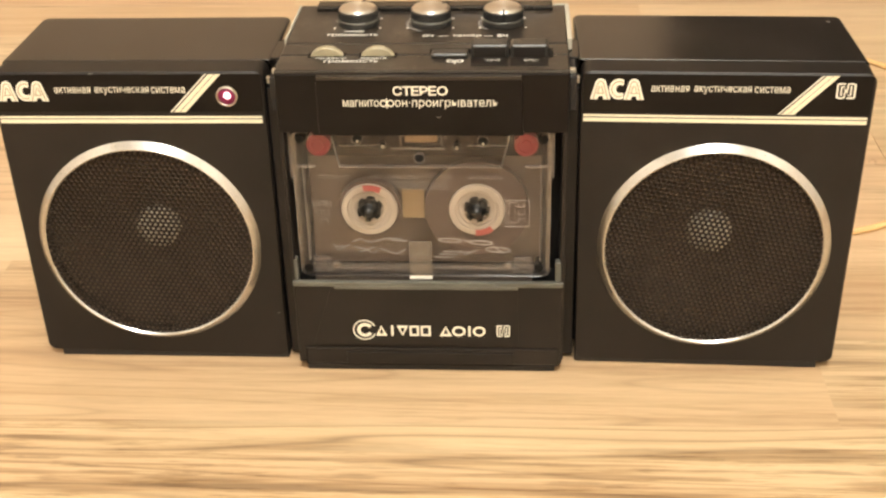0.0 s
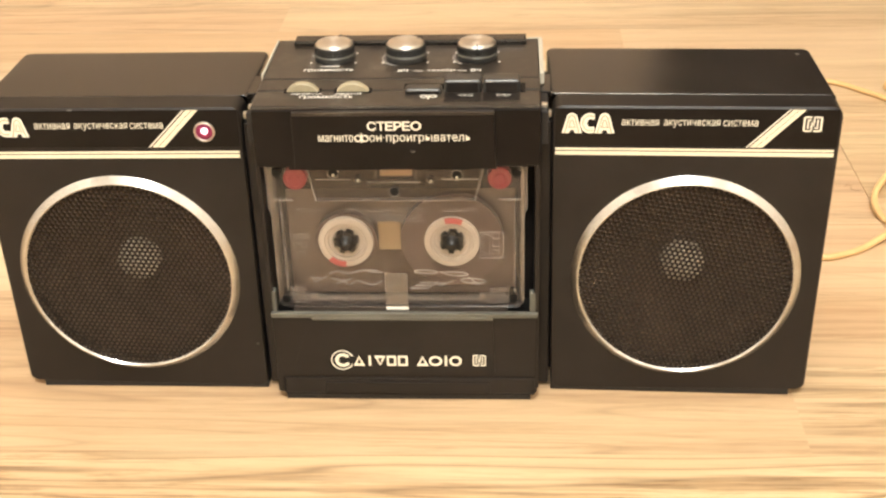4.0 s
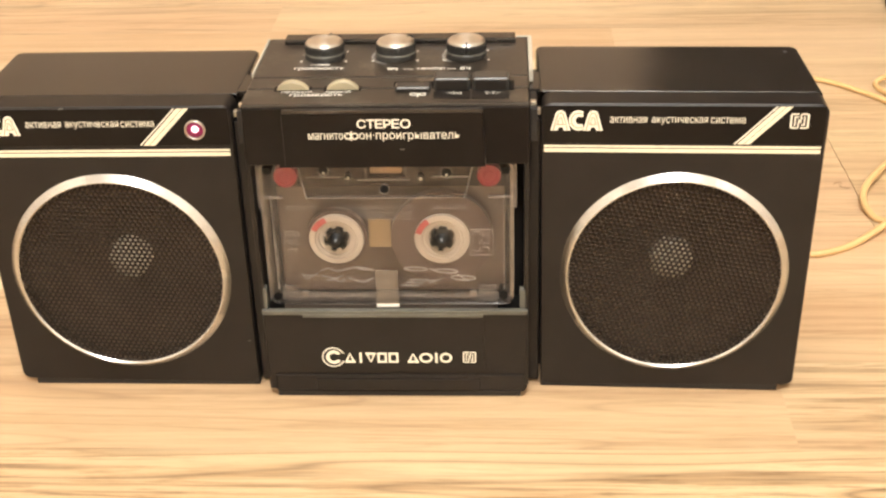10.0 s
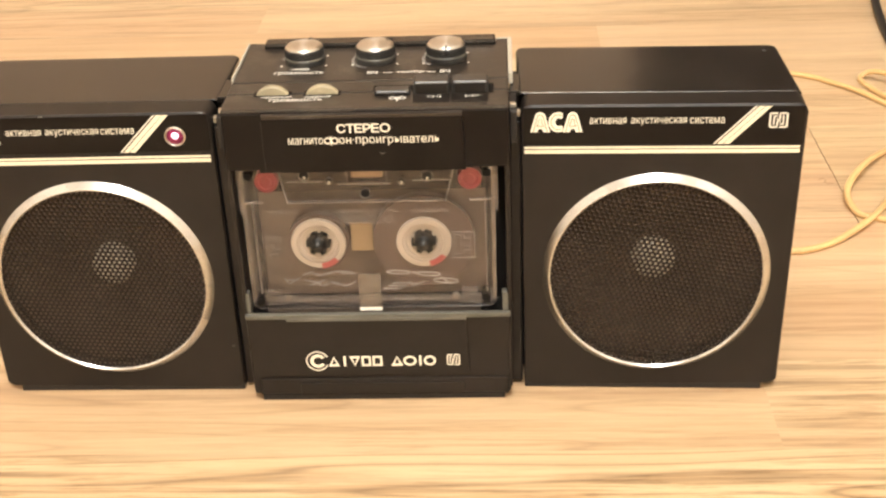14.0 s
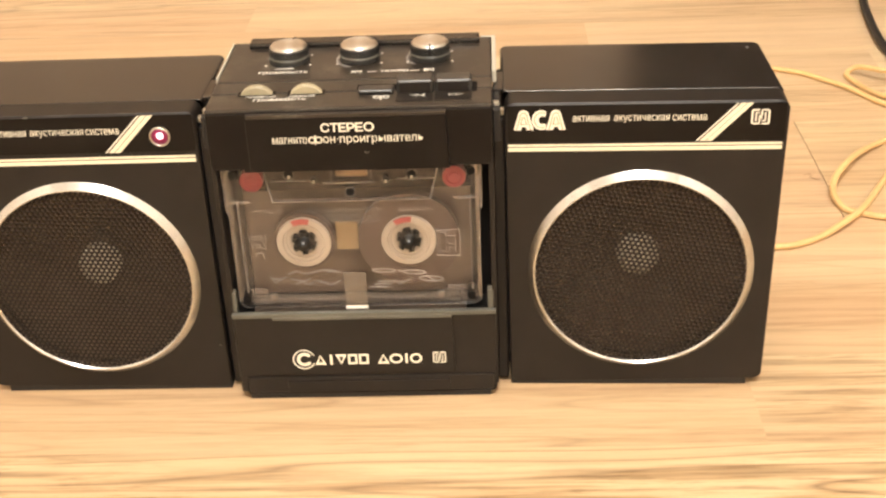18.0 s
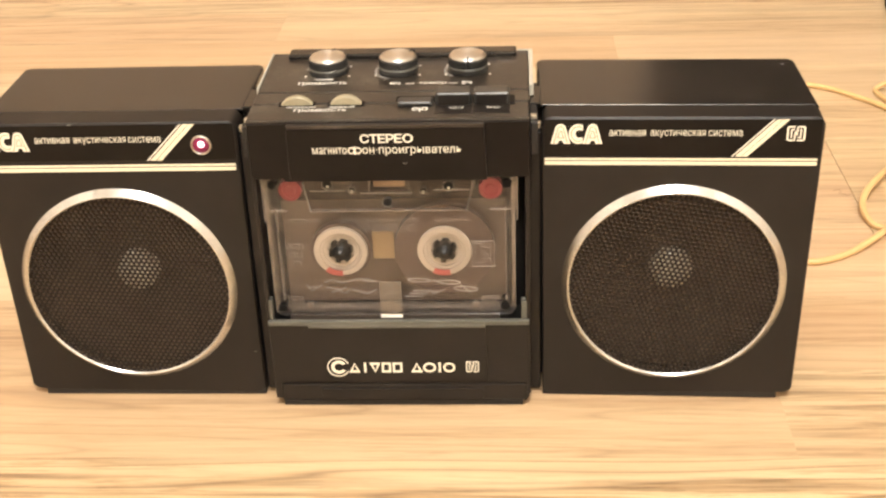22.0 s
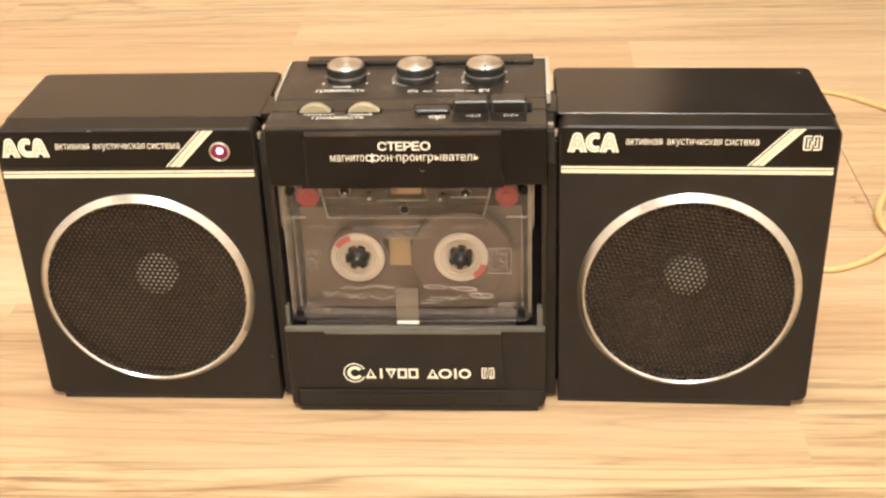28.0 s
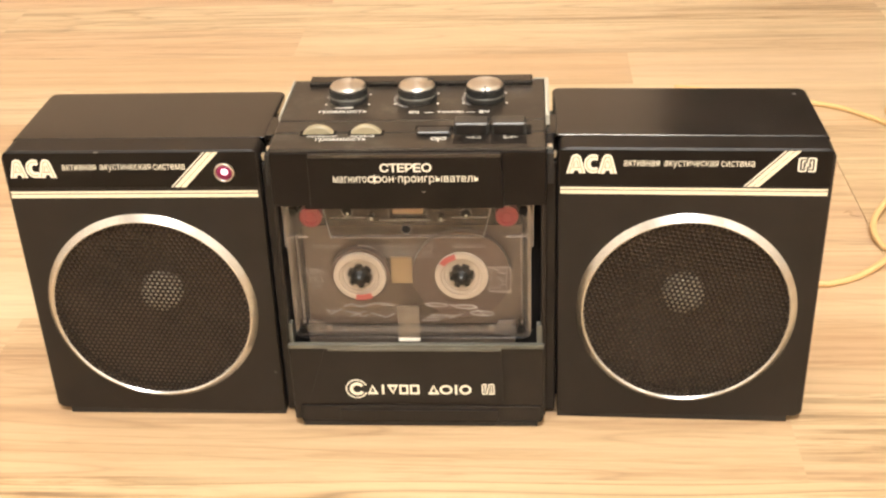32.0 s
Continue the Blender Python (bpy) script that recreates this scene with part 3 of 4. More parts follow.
    g = new("grille", GRILLE_MESH)
    g.location, g.rotation_euler, g.parent = (0, -0.0014, RING_Z), (0, radians(3 if left else 9), 0), sp
    g["label"] = "perforated dark metal grille"
    part("cone", lathe([(HOLE_R + 0.0018, 0.0042), (0.037, 0.0050), (0.034, 0.0046), (0.009, 0.0166), (0, 0.0168)], 64, "y", (0, 0, RING_Z)), CONE, sp, "", True)
    part("dust_cap", lathe([(0.0093, 0.0166), (0.0088, 0.0124), (0.0064, 0.0098), (0.0034, 0.0086), (0, 0.0082)], 40, "y", (0, 0, RING_Z)), CAP, sp, "shiny dust cap behind the grille", True)
    # printing
    yp, yq = -0.00042, -0.00032
    bm = bmesh.new()
    zs = -0.0009 if left else 0.0
    add_box(bm, xa + 0.0014, xb - 0.0020, -0.0002, 0.0002, 0.1118 + zs, 0.1127 + zs)
    add_box(bm, xa + 0.0014, xb - 0.0020, -0.0002, 0.0002, 0.1098 + zs, 0.1113 + zs)
    part("double_stripe", bm, STRIPE, sp, "pair of cream printed lines")
    sx = 0.0193 if not left else 0.0160
    for k, (a, w) in enumerate(((0.0, 0.0007), (0.0014, 0.0022), (0.0039, 0.0022))):
        x = sx + a
        part("slanted_stripe", prism(bmesh.new(), [(x, 0.1136), (x + w, 0.1136), (x + w + 0.0150, 0.1291), (x + 0.0150, 0.1291)], yp, yq), PRINT if k == 0 else STRIPE, sp)
    z0 = 0.1182 if left else 0.1189
    for x0, w in ((-0.0505, 0.0075), (-0.0433, 0.0053), (-0.0385, 0.0076)) if left else ((-0.0503, 0.0077), (-0.0433, 0.0054), (-0.0379, 0.0076)):
        rounded_letter(sp, x0, w, z0, 0.0083, w < 0.006)
    zc = 0.1215 if left else 0.1222
    for word, x0, x1, low in (("активная", -0.0282, -0.0140, 0), ("акустическая", -0.0124, 0.0088, 0.0007), ("система", 0.0097, 0.0228, 0)):
        dx = 0.0 if left else 0.0005
        lettering("caption", word, x0 + dx, x1 + dx * 0.5, zc - low, zc + 0.0025, UPRIGHT, sp, PRINT, 0.0, 0, 0.00045, "small cream caption")
    if left:
        at = (0.0388, 0, 0.1203)
        part("light_bezel", lathe([(0.0041, -0.0003), (0.0041, -0.0012), (0.0036, -0.0015), (0.0033, -0.0011), (0.0033, 0.0)], 40, "y", at), STEEL, sp, "thin metal bezel", True)
        li = part("power_light", lathe([(0.0033, -0.0006), (0.0027, -0.0012), (0.0016, -0.0016), (0, -0.0017)], 32, "y", at), LEDRIM, sp, "glowing red lens", True)
        part("glow_core", lathe([(0.0014, -0.0017), (0.0009, -0.0021), (0, -0.0023)], 24, "y", (at[0] + 0.0003, 0, at[2] + 0.0006)), LED, li, "", True)
    else:
        part("scuff", lathe([(0, 0.1296), (0.0007, 0.1296), (0.0009, 0.1294)], 14, "z", (0.0458, 0.0582, 0)), KEY, sp, "small pale scuff")
        part("emblem", quality_mark(bmesh.new(), 0.0397, 0.0467, 0.1202, 0.1264, yp, yq), PRINT, sp, "small cream emblem")
    if left:
        part("scuff", slab(0.0495, 0.0506, -0.0002, 0.0004, 0.0226, 0.0230, 0.00018, 0.0001), LEDGE, sp, "small pale scuff")
        part("chip", slab(-0.0140, -0.0122, -0.0006, 0.0004, 0.1291, 0.1294, 0.00014, 0.0001), LEDGE, sp, "small pale chip on the edge")
    # coupling rail on the side next to the player
    sx = 1 if left else -1
    e = xb if left else xa
    xs = sorted((e, e + sx * (0.0051 if left else 0.0044)))
    part("rail", box(xs[0], xs[1], 0.0022, 0.0560, 0.002, 0.1225, bevel=0.0006), FRONT, sp, "upright coupling rail")
    xs = sorted((e, e + sx * 0.0016))
    part("clip", box(xs[0], xs[1], 0.0035, 0.0060, 0.1235, 0.1262, bevel=0.0004), STEEL, sp, "bare metal coupling clip")
    for k, x in enumerate((xa + 0.012, xb - 0.012)):
        for y in (0.010, 0.054):
            part("foot", lathe([(0, 0), (0.004, 0), (0.0045, 0.0003), (0.0045, 0.0016), (0, 0.0016)], 16, "z", (x, y, 0)), RUBBER, sp)
    return sp


# ---- cassette player ----
HUBS = (-0.0226, 0.0199)
HUB_Z = 0.0728
TOP = 0.1335


def knob(player, x, notch):
    y, h, r = 0.0513, 0.0072, 0.0078
    k = part("knob", lathe([(0, 0.0002), (r + 0.0005, 0.0002), (r + 0.0006, 0.0006), (r + 0.0005, 0.0021), (r + 0.0001, 0.0024), (r + 0.0001, h - 0.0013), (r - 0.0003, h - 0.0009), (0, h - 0.0009)], 72, "z", (x, y, TOP)), KEY, player, "black ribbed knob", True)
    part("cap", lathe([(r - 0.0004, h - 0.0012), (r - 0.0002, h - 0.0007), (r - 0.0009, h + 0.0001), (r - 0.0013, h + 0.0002), (0, h + 0.0002)], 72, "z", (x, y, TOP)), KNOBTOP, k, "spun aluminium top", True)
    part("band", lathe([(r + 0.00025, 0.0022), (r + 0.00045, 0.0026), (r + 0.0002, 0.0029)], 64, "z", (x, y, TOP)), LEDGE, k, "thin lighter band", True)
    ribs = bmesh.new()
    for i in range(60):
        f = box(r - 0.0002, r + 0.0003, -0.00013, 0.00013, 0.0030, h - 0.0014)
        bmesh.ops.transform(f, matrix=Matrix.Translation((x, y, TOP)) @ Matrix.Rotation(radians(6 * i), 4, "Z"), verts=f.verts)
        me = bpy.data.meshes.new("rib")
        f.to_mesh(me)
        f.free()
        ribs.from_mesh(me)
        bpy.data.meshes.remove(me)
    part("ribbing", ribs, KEY, k, "fine ribs round the knob")
    a = radians(notch)
    bm = box(r * 0.70, r + 0.0004, -0.00035, 0.00035, h - 0.0035, h + 0.0004)
    bmesh.ops.transform(bm, matrix=Matrix.Translation((x, y, TOP)) @ Matrix.Rotation(a, 4, "Z"), verts=bm.verts)
    part("pointer", bm, RUBBER, k)
    for d in (-215, -150, -30, 35):
        a = radians(d)
        px, py = x + (r + 0.0027) * math.cos(a), y + (r + 0.0027) * math.sin(a)
        part("tick", lathe([(0.00045, 0), (0.00045, 0.00025), (0, 0.00025)], 12, "z", (px, py, TOP)), DUSTPRINT, player)


def thumbwheel(player, x):
    y0, y1, r, cz = 0.0146, 0.0178, 0.0074, TOP + 0.0035 - 0.0074
    bm = lathe([(0, y0), (r - 0.0004, y0), (r, y0 + 0.0004), (r, y1 - 0.0004), (r - 0.0004, y1), (0, y1)], 72, "y", (x, 0, cz))
    part("thumbwheel", bm, CREAM, player, "cream plastic volume wheel", True)


def key(player, x0, x1, y0, y1, zt):
    bm = box(x0, x1, y0, y1, TOP - 0.003, zt, bevel=0.0011, segs=3)
    k = part("key", bm, KEY, player, "glossy black piano key")
    part("key_face", box(x0 + 0.0012, x1 - 0.0012, y0 - 0.0002, y0 + 0.0002, TOP, zt - 0.0009), FRONT, k)


def cassette_player():
    p = thing("cassette_player", pose(0, 0, 0), "black plastic stereo cassette player with a cassette behind its open window", "cassette player")
    W = 0.0548
    # shell
    bm = box(-0.0515, 0.0515, 0.0008, 0.0720, 0.0, 0.0060, bevel=0.0004)
    part("base", bm, RUBBER, p, "recessed black base")
    part("rear_case", box(-W, W, 0.0190, 0.0745, 0.0050, TOP - 0.0012, bevel=0.0012), CASE, p)
    part("side_pillar", box(-W, -0.0532, 0.0006, 0.0195, 0.0060, 0.1290, bevel=0.0004), FRONT, p)
    part("side_pillar", box(0.0528, W, 0.0006, 0.0195, 0.0060, 0.1290, bevel=0.0004), FRONT, p)
    part("top_rear", box(-W, W, 0.0290, 0.0745, TOP - 0.0040, TOP, bevel=0.0006), TOPMAT, p)
    part("top_middle", box(-W, W, 0.0172, 0.0284, TOP - 0.0040, TOP - 0.0001, bevel=0.0005), TOPMAT, p)
    part("top_front", box(-W, W, 0.0008, 0.0166, TOP - 0.0050, TOP - 0.0002, bevel=0.0007), TOPMAT, p)
    part("rear_bar", box(-0.0475, 0.0498, 0.0662, 0.0742, TOP - 0.002, TOP + 0.0022, bevel=0.0008), CASE, p, "raised bar along the back edge")
    for s in (-1, 1):
        bm = box(*sorted((s * W, s * (W + (0.0017 if s > 0 else 0.0008)))), 0.0318, 0.0735, TOP - 0.0040, TOP + 0.0006, bevel=0.0003)
        part("edge_trim", bm, WORN, p, "worn silvery edge strip")
        part("coupling_hook", box(*sorted((s * W, s * (W + 0.0026))), 0.0100, 0.0125, 0.1275, 0.1300, bevel=0.0004), STEEL, p, "small metal hook")
        part("hook_guard", box(*sorted((s * W, s * (W + 0.0030))), 0.0060, 0.0300, 0.1150, 0.1285, bevel=0.0005), RUBBER, p)
    part("edge_trim", box(0.0502, W + 0.0015, 0.0736, 0.0746, TOP - 0.0030, TOP + 0.0004, bevel=0.0002), WORN, p)
    # front
    part("upper_panel", box(-W, W, 0.0002, 0.0180, 0.1082, 0.1322, bevel=0.0008), GLOSSY, p)
    bm = bmesh.new()
    prism(bm, [(-0.0415, 0.1084), (0.0380, 0.1084), (0.0371, 0.1305), (-0.0388, 0.1305)], -0.0021, 0.0006)
    part("upper_plate", bm, GLOSSY, p, "glossy raised nameplate")
    # Lip in the lighter plastic of the top.
    bm = bmesh.new()
    prism(bm, [(-0.0388, 0.1306), (0.0371, 0.1306), (0.0371, 0.1318), (-0.0388, 0.1318)], -0.0019, 0.0006)
    part("upper_lip", bm, TOPMAT, p, "lighter lip along the nameplate's top")
    # Lighter strip painted in for the light caught by the nameplate's left edge.
    part("plate_highlight", box(-0.0392, -0.0389, -0.0023, -0.0021, 0.1092, 0.1296), FRONT, p, "lighter strip painted in for the nameplate edge's highlight")
    # Black disc for the hole's shade; lighter crescent along its lower rim.
    part("pinhole", lathe([(0, -0.00225), (0.0007, -0.00225), (0.0007, -0.002), (0, -0.002)], 16, "y", (0.0065, 0, 0.1165)), INNER, p)
    part("pinhole_lip", arc_band(bmesh.new(), 0.0065, 0.1165, 0.0006, 0.0009, 200, 340, -0.0024, -0.0021, 10), LEDGE, p)
    part("lower_panel", box(-W + 0.0002, W - 0.0006, 0.0, 0.0036, 0.0040, 0.0420, bevel=0.0008), FRONT, p)
    bm = bmesh.new()
    prism(bm, [(-0.0478, 0.0136), (0.0368, 0.0142), (0.0360, 0.0412), (-0.0390, 0.0412)], -0.0009, 0.0004)
    part("lower_plate", bm, FRONT, p)
    # The ledge reflects light; that is put in as a light grey colour.
    part("lower_ledge", box(-W + 0.0002, W - 0.0006, -0.0012, 0.0012, 0.0414, 0.0434, bevel=0.0003), LEDGE, p, "ledge with its sheen put into a light grey")
    part("ledge_lip", box(-0.0378, 0.0360, -0.0014, 0.0006, 0.0403, 0.0419, bevel=0.0003), LEDGE, p)
    part("ledge_ear", box(-W + 0.0002, -0.0522, 0.0006, 0.0042, 0.0420, 0.0528, bevel=0.0003), LEDGE, p)
    part("ledge_ear", box(0.0510, W - 0.0006, 0.0006, 0.0042, 0.0420, 0.0520, bevel=0.0003), LEDGE, p)
    part("bottom_band", box(-0.0518, W - 0.0014, -0.0004, 0.0006, 0.0034, 0.0120, bevel=0.0010), FRONT, p)
    part("bottom_plate", box(-0.0345, 0.0345, -0.0010, 0.0004, 0.0040, 0.0098, bevel=0.0003), FRONT, p, "scuffed plate along the bottom edge")
    # compartment
    part("compartment_back", box(-0.0532, 0.0528, 0.0165, 0.0188, 0.0380, 0.1100), INNER, p)
    part("mechanism_plate", box(-0.0470, 0.0450, 0.0150, 0.0164, 0.0440, 0.1060, bevel=0.0006), BACKING, p, "grey-brown mechanism plate")
    # Wide dark strip: head carriage plus the panel's shade, put into its colour.
    part("head_block", box(-0.0480, 0.0460, 0.0136, 0.0149, 0.0925, 0.1075, bevel=0.0005), INNER, p, "head carriage, blackened for the shade under the upper panel")
    part("compartment_floor", box(-0.0532, 0.0528, 0.0037, 0.0165, 0.0360, 0.0405), INNER, p)
    part("cassette_rest", box(-0.0460, 0.0420, 0.0048, 0.0125, 0.0404, 0.0431, bevel=0.0004), REST, p, "moulded rest under the tape")
    st = part("retaining_spring", box(-0.0074, 0.0018, 0.0026, 0.0031, 0.0432, 0.0603, bevel=0.0001), PALE, p, "frosted plastic retaining strip")
    part("spring_foot", box(-0.0074, 0.0018, 0.0022, 0.0036, 0.0431, 0.0444, bevel=0.0002), WHITE, st, "white foot of the strip")
    # controls
    for x, n in zip((-0.0284, 0.0008, 0.0297), (75, 35, -88)):
        knob(p, x, n)
    thumbwheel(p, -0.0367)
    thumbwheel(p, -0.0173)
    # Flat dark blocks standing in for the shade inside the wheel slots.
    for x in (-0.0367, -0.0173):
        part("wheel_slot", box(x - 0.0072, x + 0.0072, 0.0141, 0.0184, TOP - 0.0003, TOP + 0.0001), INNER, p)
    key(p, 0.0030, 0.0170, 0.0125, 0.0186, 0.1352)
    key(p, 0.0180, 0.0322, 0.0137, 0.0218, 0.1382)
    key(p, 0.0329, 0.0470, 0.0137, 0.0218, 0.1382)
    # Dark slabs on the top surface in place of the shaded key wells.
    part("key_well", box(0.0022, 0.0484, 0.0180, 0.0226, TOP - 0.0006, TOP + 0.0001), INNER, p)
    part("key_well", box(0.0470, 0.0490, 0.0140, 0.0226, TOP - 0.0006, TOP + 0.0002), INNER, p)
    for x0 in (0.0180, 0.0329):
        part("key_label_plate", box(x0, x0 + 0.0141, 0.0050, 0.0132, TOP - 0.0006, TOP - 0.00002, bevel=0.00008), FRONT, p, "smooth strip below the key")
    # printing on the top
    T = flat_at(TOP)
    for x, a0, a1 in ((-0.0284, 190, 250), (0.0008, 110, 300), (0.0297, 130, 320)):
        bm = bmesh.new()
        arc_band(bm, x, 0, 0.0091, 0.0101, a0, a1, 0, 0.00006)
        part("dust_smear", bm, DUST, p, "pale dust").matrix_basis = Matrix.Translation((0, 0.0513, TOP + 0.00012)) @ Matrix.Rotation(radians(90), 4, "X")
    lettering("volume_caption", "громкость", -0.0393, -0.0192, 0.0358, 0.0392, T, p, DUSTPRINT, 0.02)
    lettering("tone_caption", "нч", -0.0014, 0.0024, 0.0352, 0.0382, T, p, DUSTPRINT, 0.02)
    lettering("tone_caption", "тембр", 0.0100, 0.0213, 0.0352, 0.0382, T, p, DUSTPRINT, 0.02)
    lettering("tone_caption", "вч", 0.0277, 0.0315, 0.0352, 0.0382, T, p, DUSTPRINT, 0.02)
    for x in (0.0048, 0.0222):
        part("dash", box(x, x + 0.0036, 0.0364, 0.0368, TOP, TOP + 0.0001), DUSTPRINT, p)
    part("wedge_mark", prism(bmesh.new(), [(0, 0), (0.0082, 0.0), (0.0074, 0.0011), (0.0004, 0.0003)], 0, 0.0001), DUSTPRINT, p).matrix_basis = Matrix.Translation((-0.0335, 0.0420, TOP + 0.0001)) @ Matrix.Rotation(radians(-90), 4, "X")
    lettering("channel_caption", "правый", -0.0406, -0.0290, 0.0115, 0.0138, T, p, DUSTPRINT, 0.02)
    lettering("channel_caption", "левый", -0.0236, -0.0138, 0.0115, 0.0138, T, p, DUSTPRINT, 0.02)
    lettering("volume_caption", "громкость", -0.0370, -0.0164, 0.0072, 0.0106, T, p, DUSTPRINT, 0.02)
    for x0, k in ((0.0234, -1), (0.0383, 1)):
        bm = bmesh.new()
        for j in (0, 1):
            a = x0 + j * 0.0027
            e, f = (a, a + 0.0026) if k > 0 else (a + 0.0026, a)
            ribbon([(e, -0.0011), (f, 0.0), (e, 0.0011), (e, -0.0011)], 0.00042, 0, bm)
        part("key_symbol", bm, DUSTPRINT, p, "white double arrow").matrix_basis = Matrix.Translation((0, 0.0104, TOP + 0.0001)) @ Matrix.Rotation(radians(-90), 4, "X")
    bm = bmesh.new()
    arc_band(bm, 0.0068, 0.0, 0.0009, 0.0014, 0, 360, 0, 0.0001)
    arc_band(bm, 0.0104, 0.0, 0.0009, 0.0014, 0, 360, 0, 0.0001)
    add_box(bm, 0.0083, 0.0089, 0, 0.0001, -0.0030, 0.0008)
    part("key_symbol", bm, DUSTPRINT, p).matrix_basis = Matrix.Translation((0.0036, 0.0096, TOP + 0.0001)) @ Matrix.Rotation(radians(-90), 4, "X")
    # printing on the front
    for ch, a, b in zip("СТЕРЕО", (-0.0104, -0.0068, -0.0035, -0.0004, 0.0028, 0.0060), (-0.0071, -0.0038, -0.0008, 0.0025, 0.0056, 0.0098)):
        lettering("title_letter", ch, a, b, 0.1247, 0.1282, UPRIGHT, p, PRINT, 0.03, 0, 0.00225, "bold cream letter")
    lettering("subtitle", "магнито", -0.0292, -0.0159, 0.1201, 0.1228, UPRIGHT, p, PRINT, 0.0, 0, 0.00225, "cream words")
    bm = bmesh.new()
    for x in (-0.01410, -0.01150):
        arc_band(bm, x, 0.12145, 0.00095, 0.00142, 0, 360, -0.00228, -0.00215)
    add_box(bm, -0.01305, -0.01255, -0.00231, -0.0021, 0.1196, 0.1234)
    part("subtitle", bm, PRINT, p, "cream letter")
    lettering("subtitle", "он·проигрыватель", -0.0098, 0.0284, 0.1192, 0.1228, UPRIGHT, p, PRINT, 0.0, 0, 0.00225, "cream words")
    bm = bmesh.new()
    arc_band(bm, -0.0264, 0.0211, 0.0043, 0.0048, 24, 336, -0.00150, -0.00135)
    arc_band(bm, -0.0262, 0.0211, 0.0019, 0.0033, 34, 326, -0.00150, -0.00135)
    part("swirl_mark", bm, PRINT, p, "cream double crescent mark")

    def brand_shape(kind, x0, x1, z0=0.0184, z1=0.0233, y=-0.00150):
        """One plain shape of the maker's mark."""
        bm, w, xm, zm = bmesh.new(), 0.00100, (x0 + x1) / 2, (z0 + z1) / 2
        if kind == "post":
            prism(bm, [(xm - w / 2, z0), (xm + w / 2, z0), (xm + w / 2, z1), (xm - w / 2, z1)], y, -0.00135)
        elif kind == "ring":
            ribbon(arc(xm, zm, (x1 - x0 - w) / 2, (z1 - z0 - w) / 2, 0, 360, 24), w, y, bm)
        elif kind == "box":
            rim(bm, x0, x1, y, -0.00135, z0, z1, 0.0009)
        else:
            (za, zb) = (z0, z1) if kind == "wedge" else (z1, z0)
            k = 1 if kind == "wedge" else -1
            ribbon([(x0 + w / 2, za), (xm, zb - k * w / 2), (x1 - w / 2, za)], w, y, bm)
            prism(bm, [(x0, za), (x1, za), (x1 - 0.0004, za + k * 0.0010), (x0 + 0.0004, za + k * 0.0010)], y - 0.00002, -0.00135)
        part("brand_shape", bm, PRINT, p)

    for kind, x0, x1 in (("wedge", -0.0218, -0.0172), ("post", -0.0170, -0.0131), ("chevron", -0.0131, -0.0085), ("box", -0.0080, -0.0041), ("box", -0.0034, 0.0007), ("wedge", 0.0044, 0.0093), ("ring", 0.0094, 0.0150), ("post", 0.0155, 0.0175), ("ring", 0.0179, 0.0231)):
        brand_shape(kind, x0, x1)
    part("emblem", quality_mark(bmesh.new(), 0.0276, 0.0330, 0.0184, 0.0238, -0.00150, -0.00135), PRINT, p, "small cream emblem")
    # drive spindles
    spindles = []
    for x in HUBS:
        bm = lathe([(0, 0.0012), (0.0010, 0.0014), (0.0020, 0.0022), (0.0026, 0.0034), (0.0036, 0.0046), (0.0036, 0.0150), (0, 0.0150)], 24, "y")
        s = part("spindle", bm, SPINDLE, p, "black splined drive spindle", True)
        for k in range(6):
            f = box(0.0030, 0.0048, 0.0047, 0.0148, -0.0011, 0.0011)
            bmesh.ops.transform(f, matrix=Matrix.Rotation(radians(60 * k), 4, "Y"), verts=f.verts)
            part("spline", f, SPINDLE, s)
        s.location = (x, 0, HUB_Z)
        spindles.append(s)
    return p, spindles


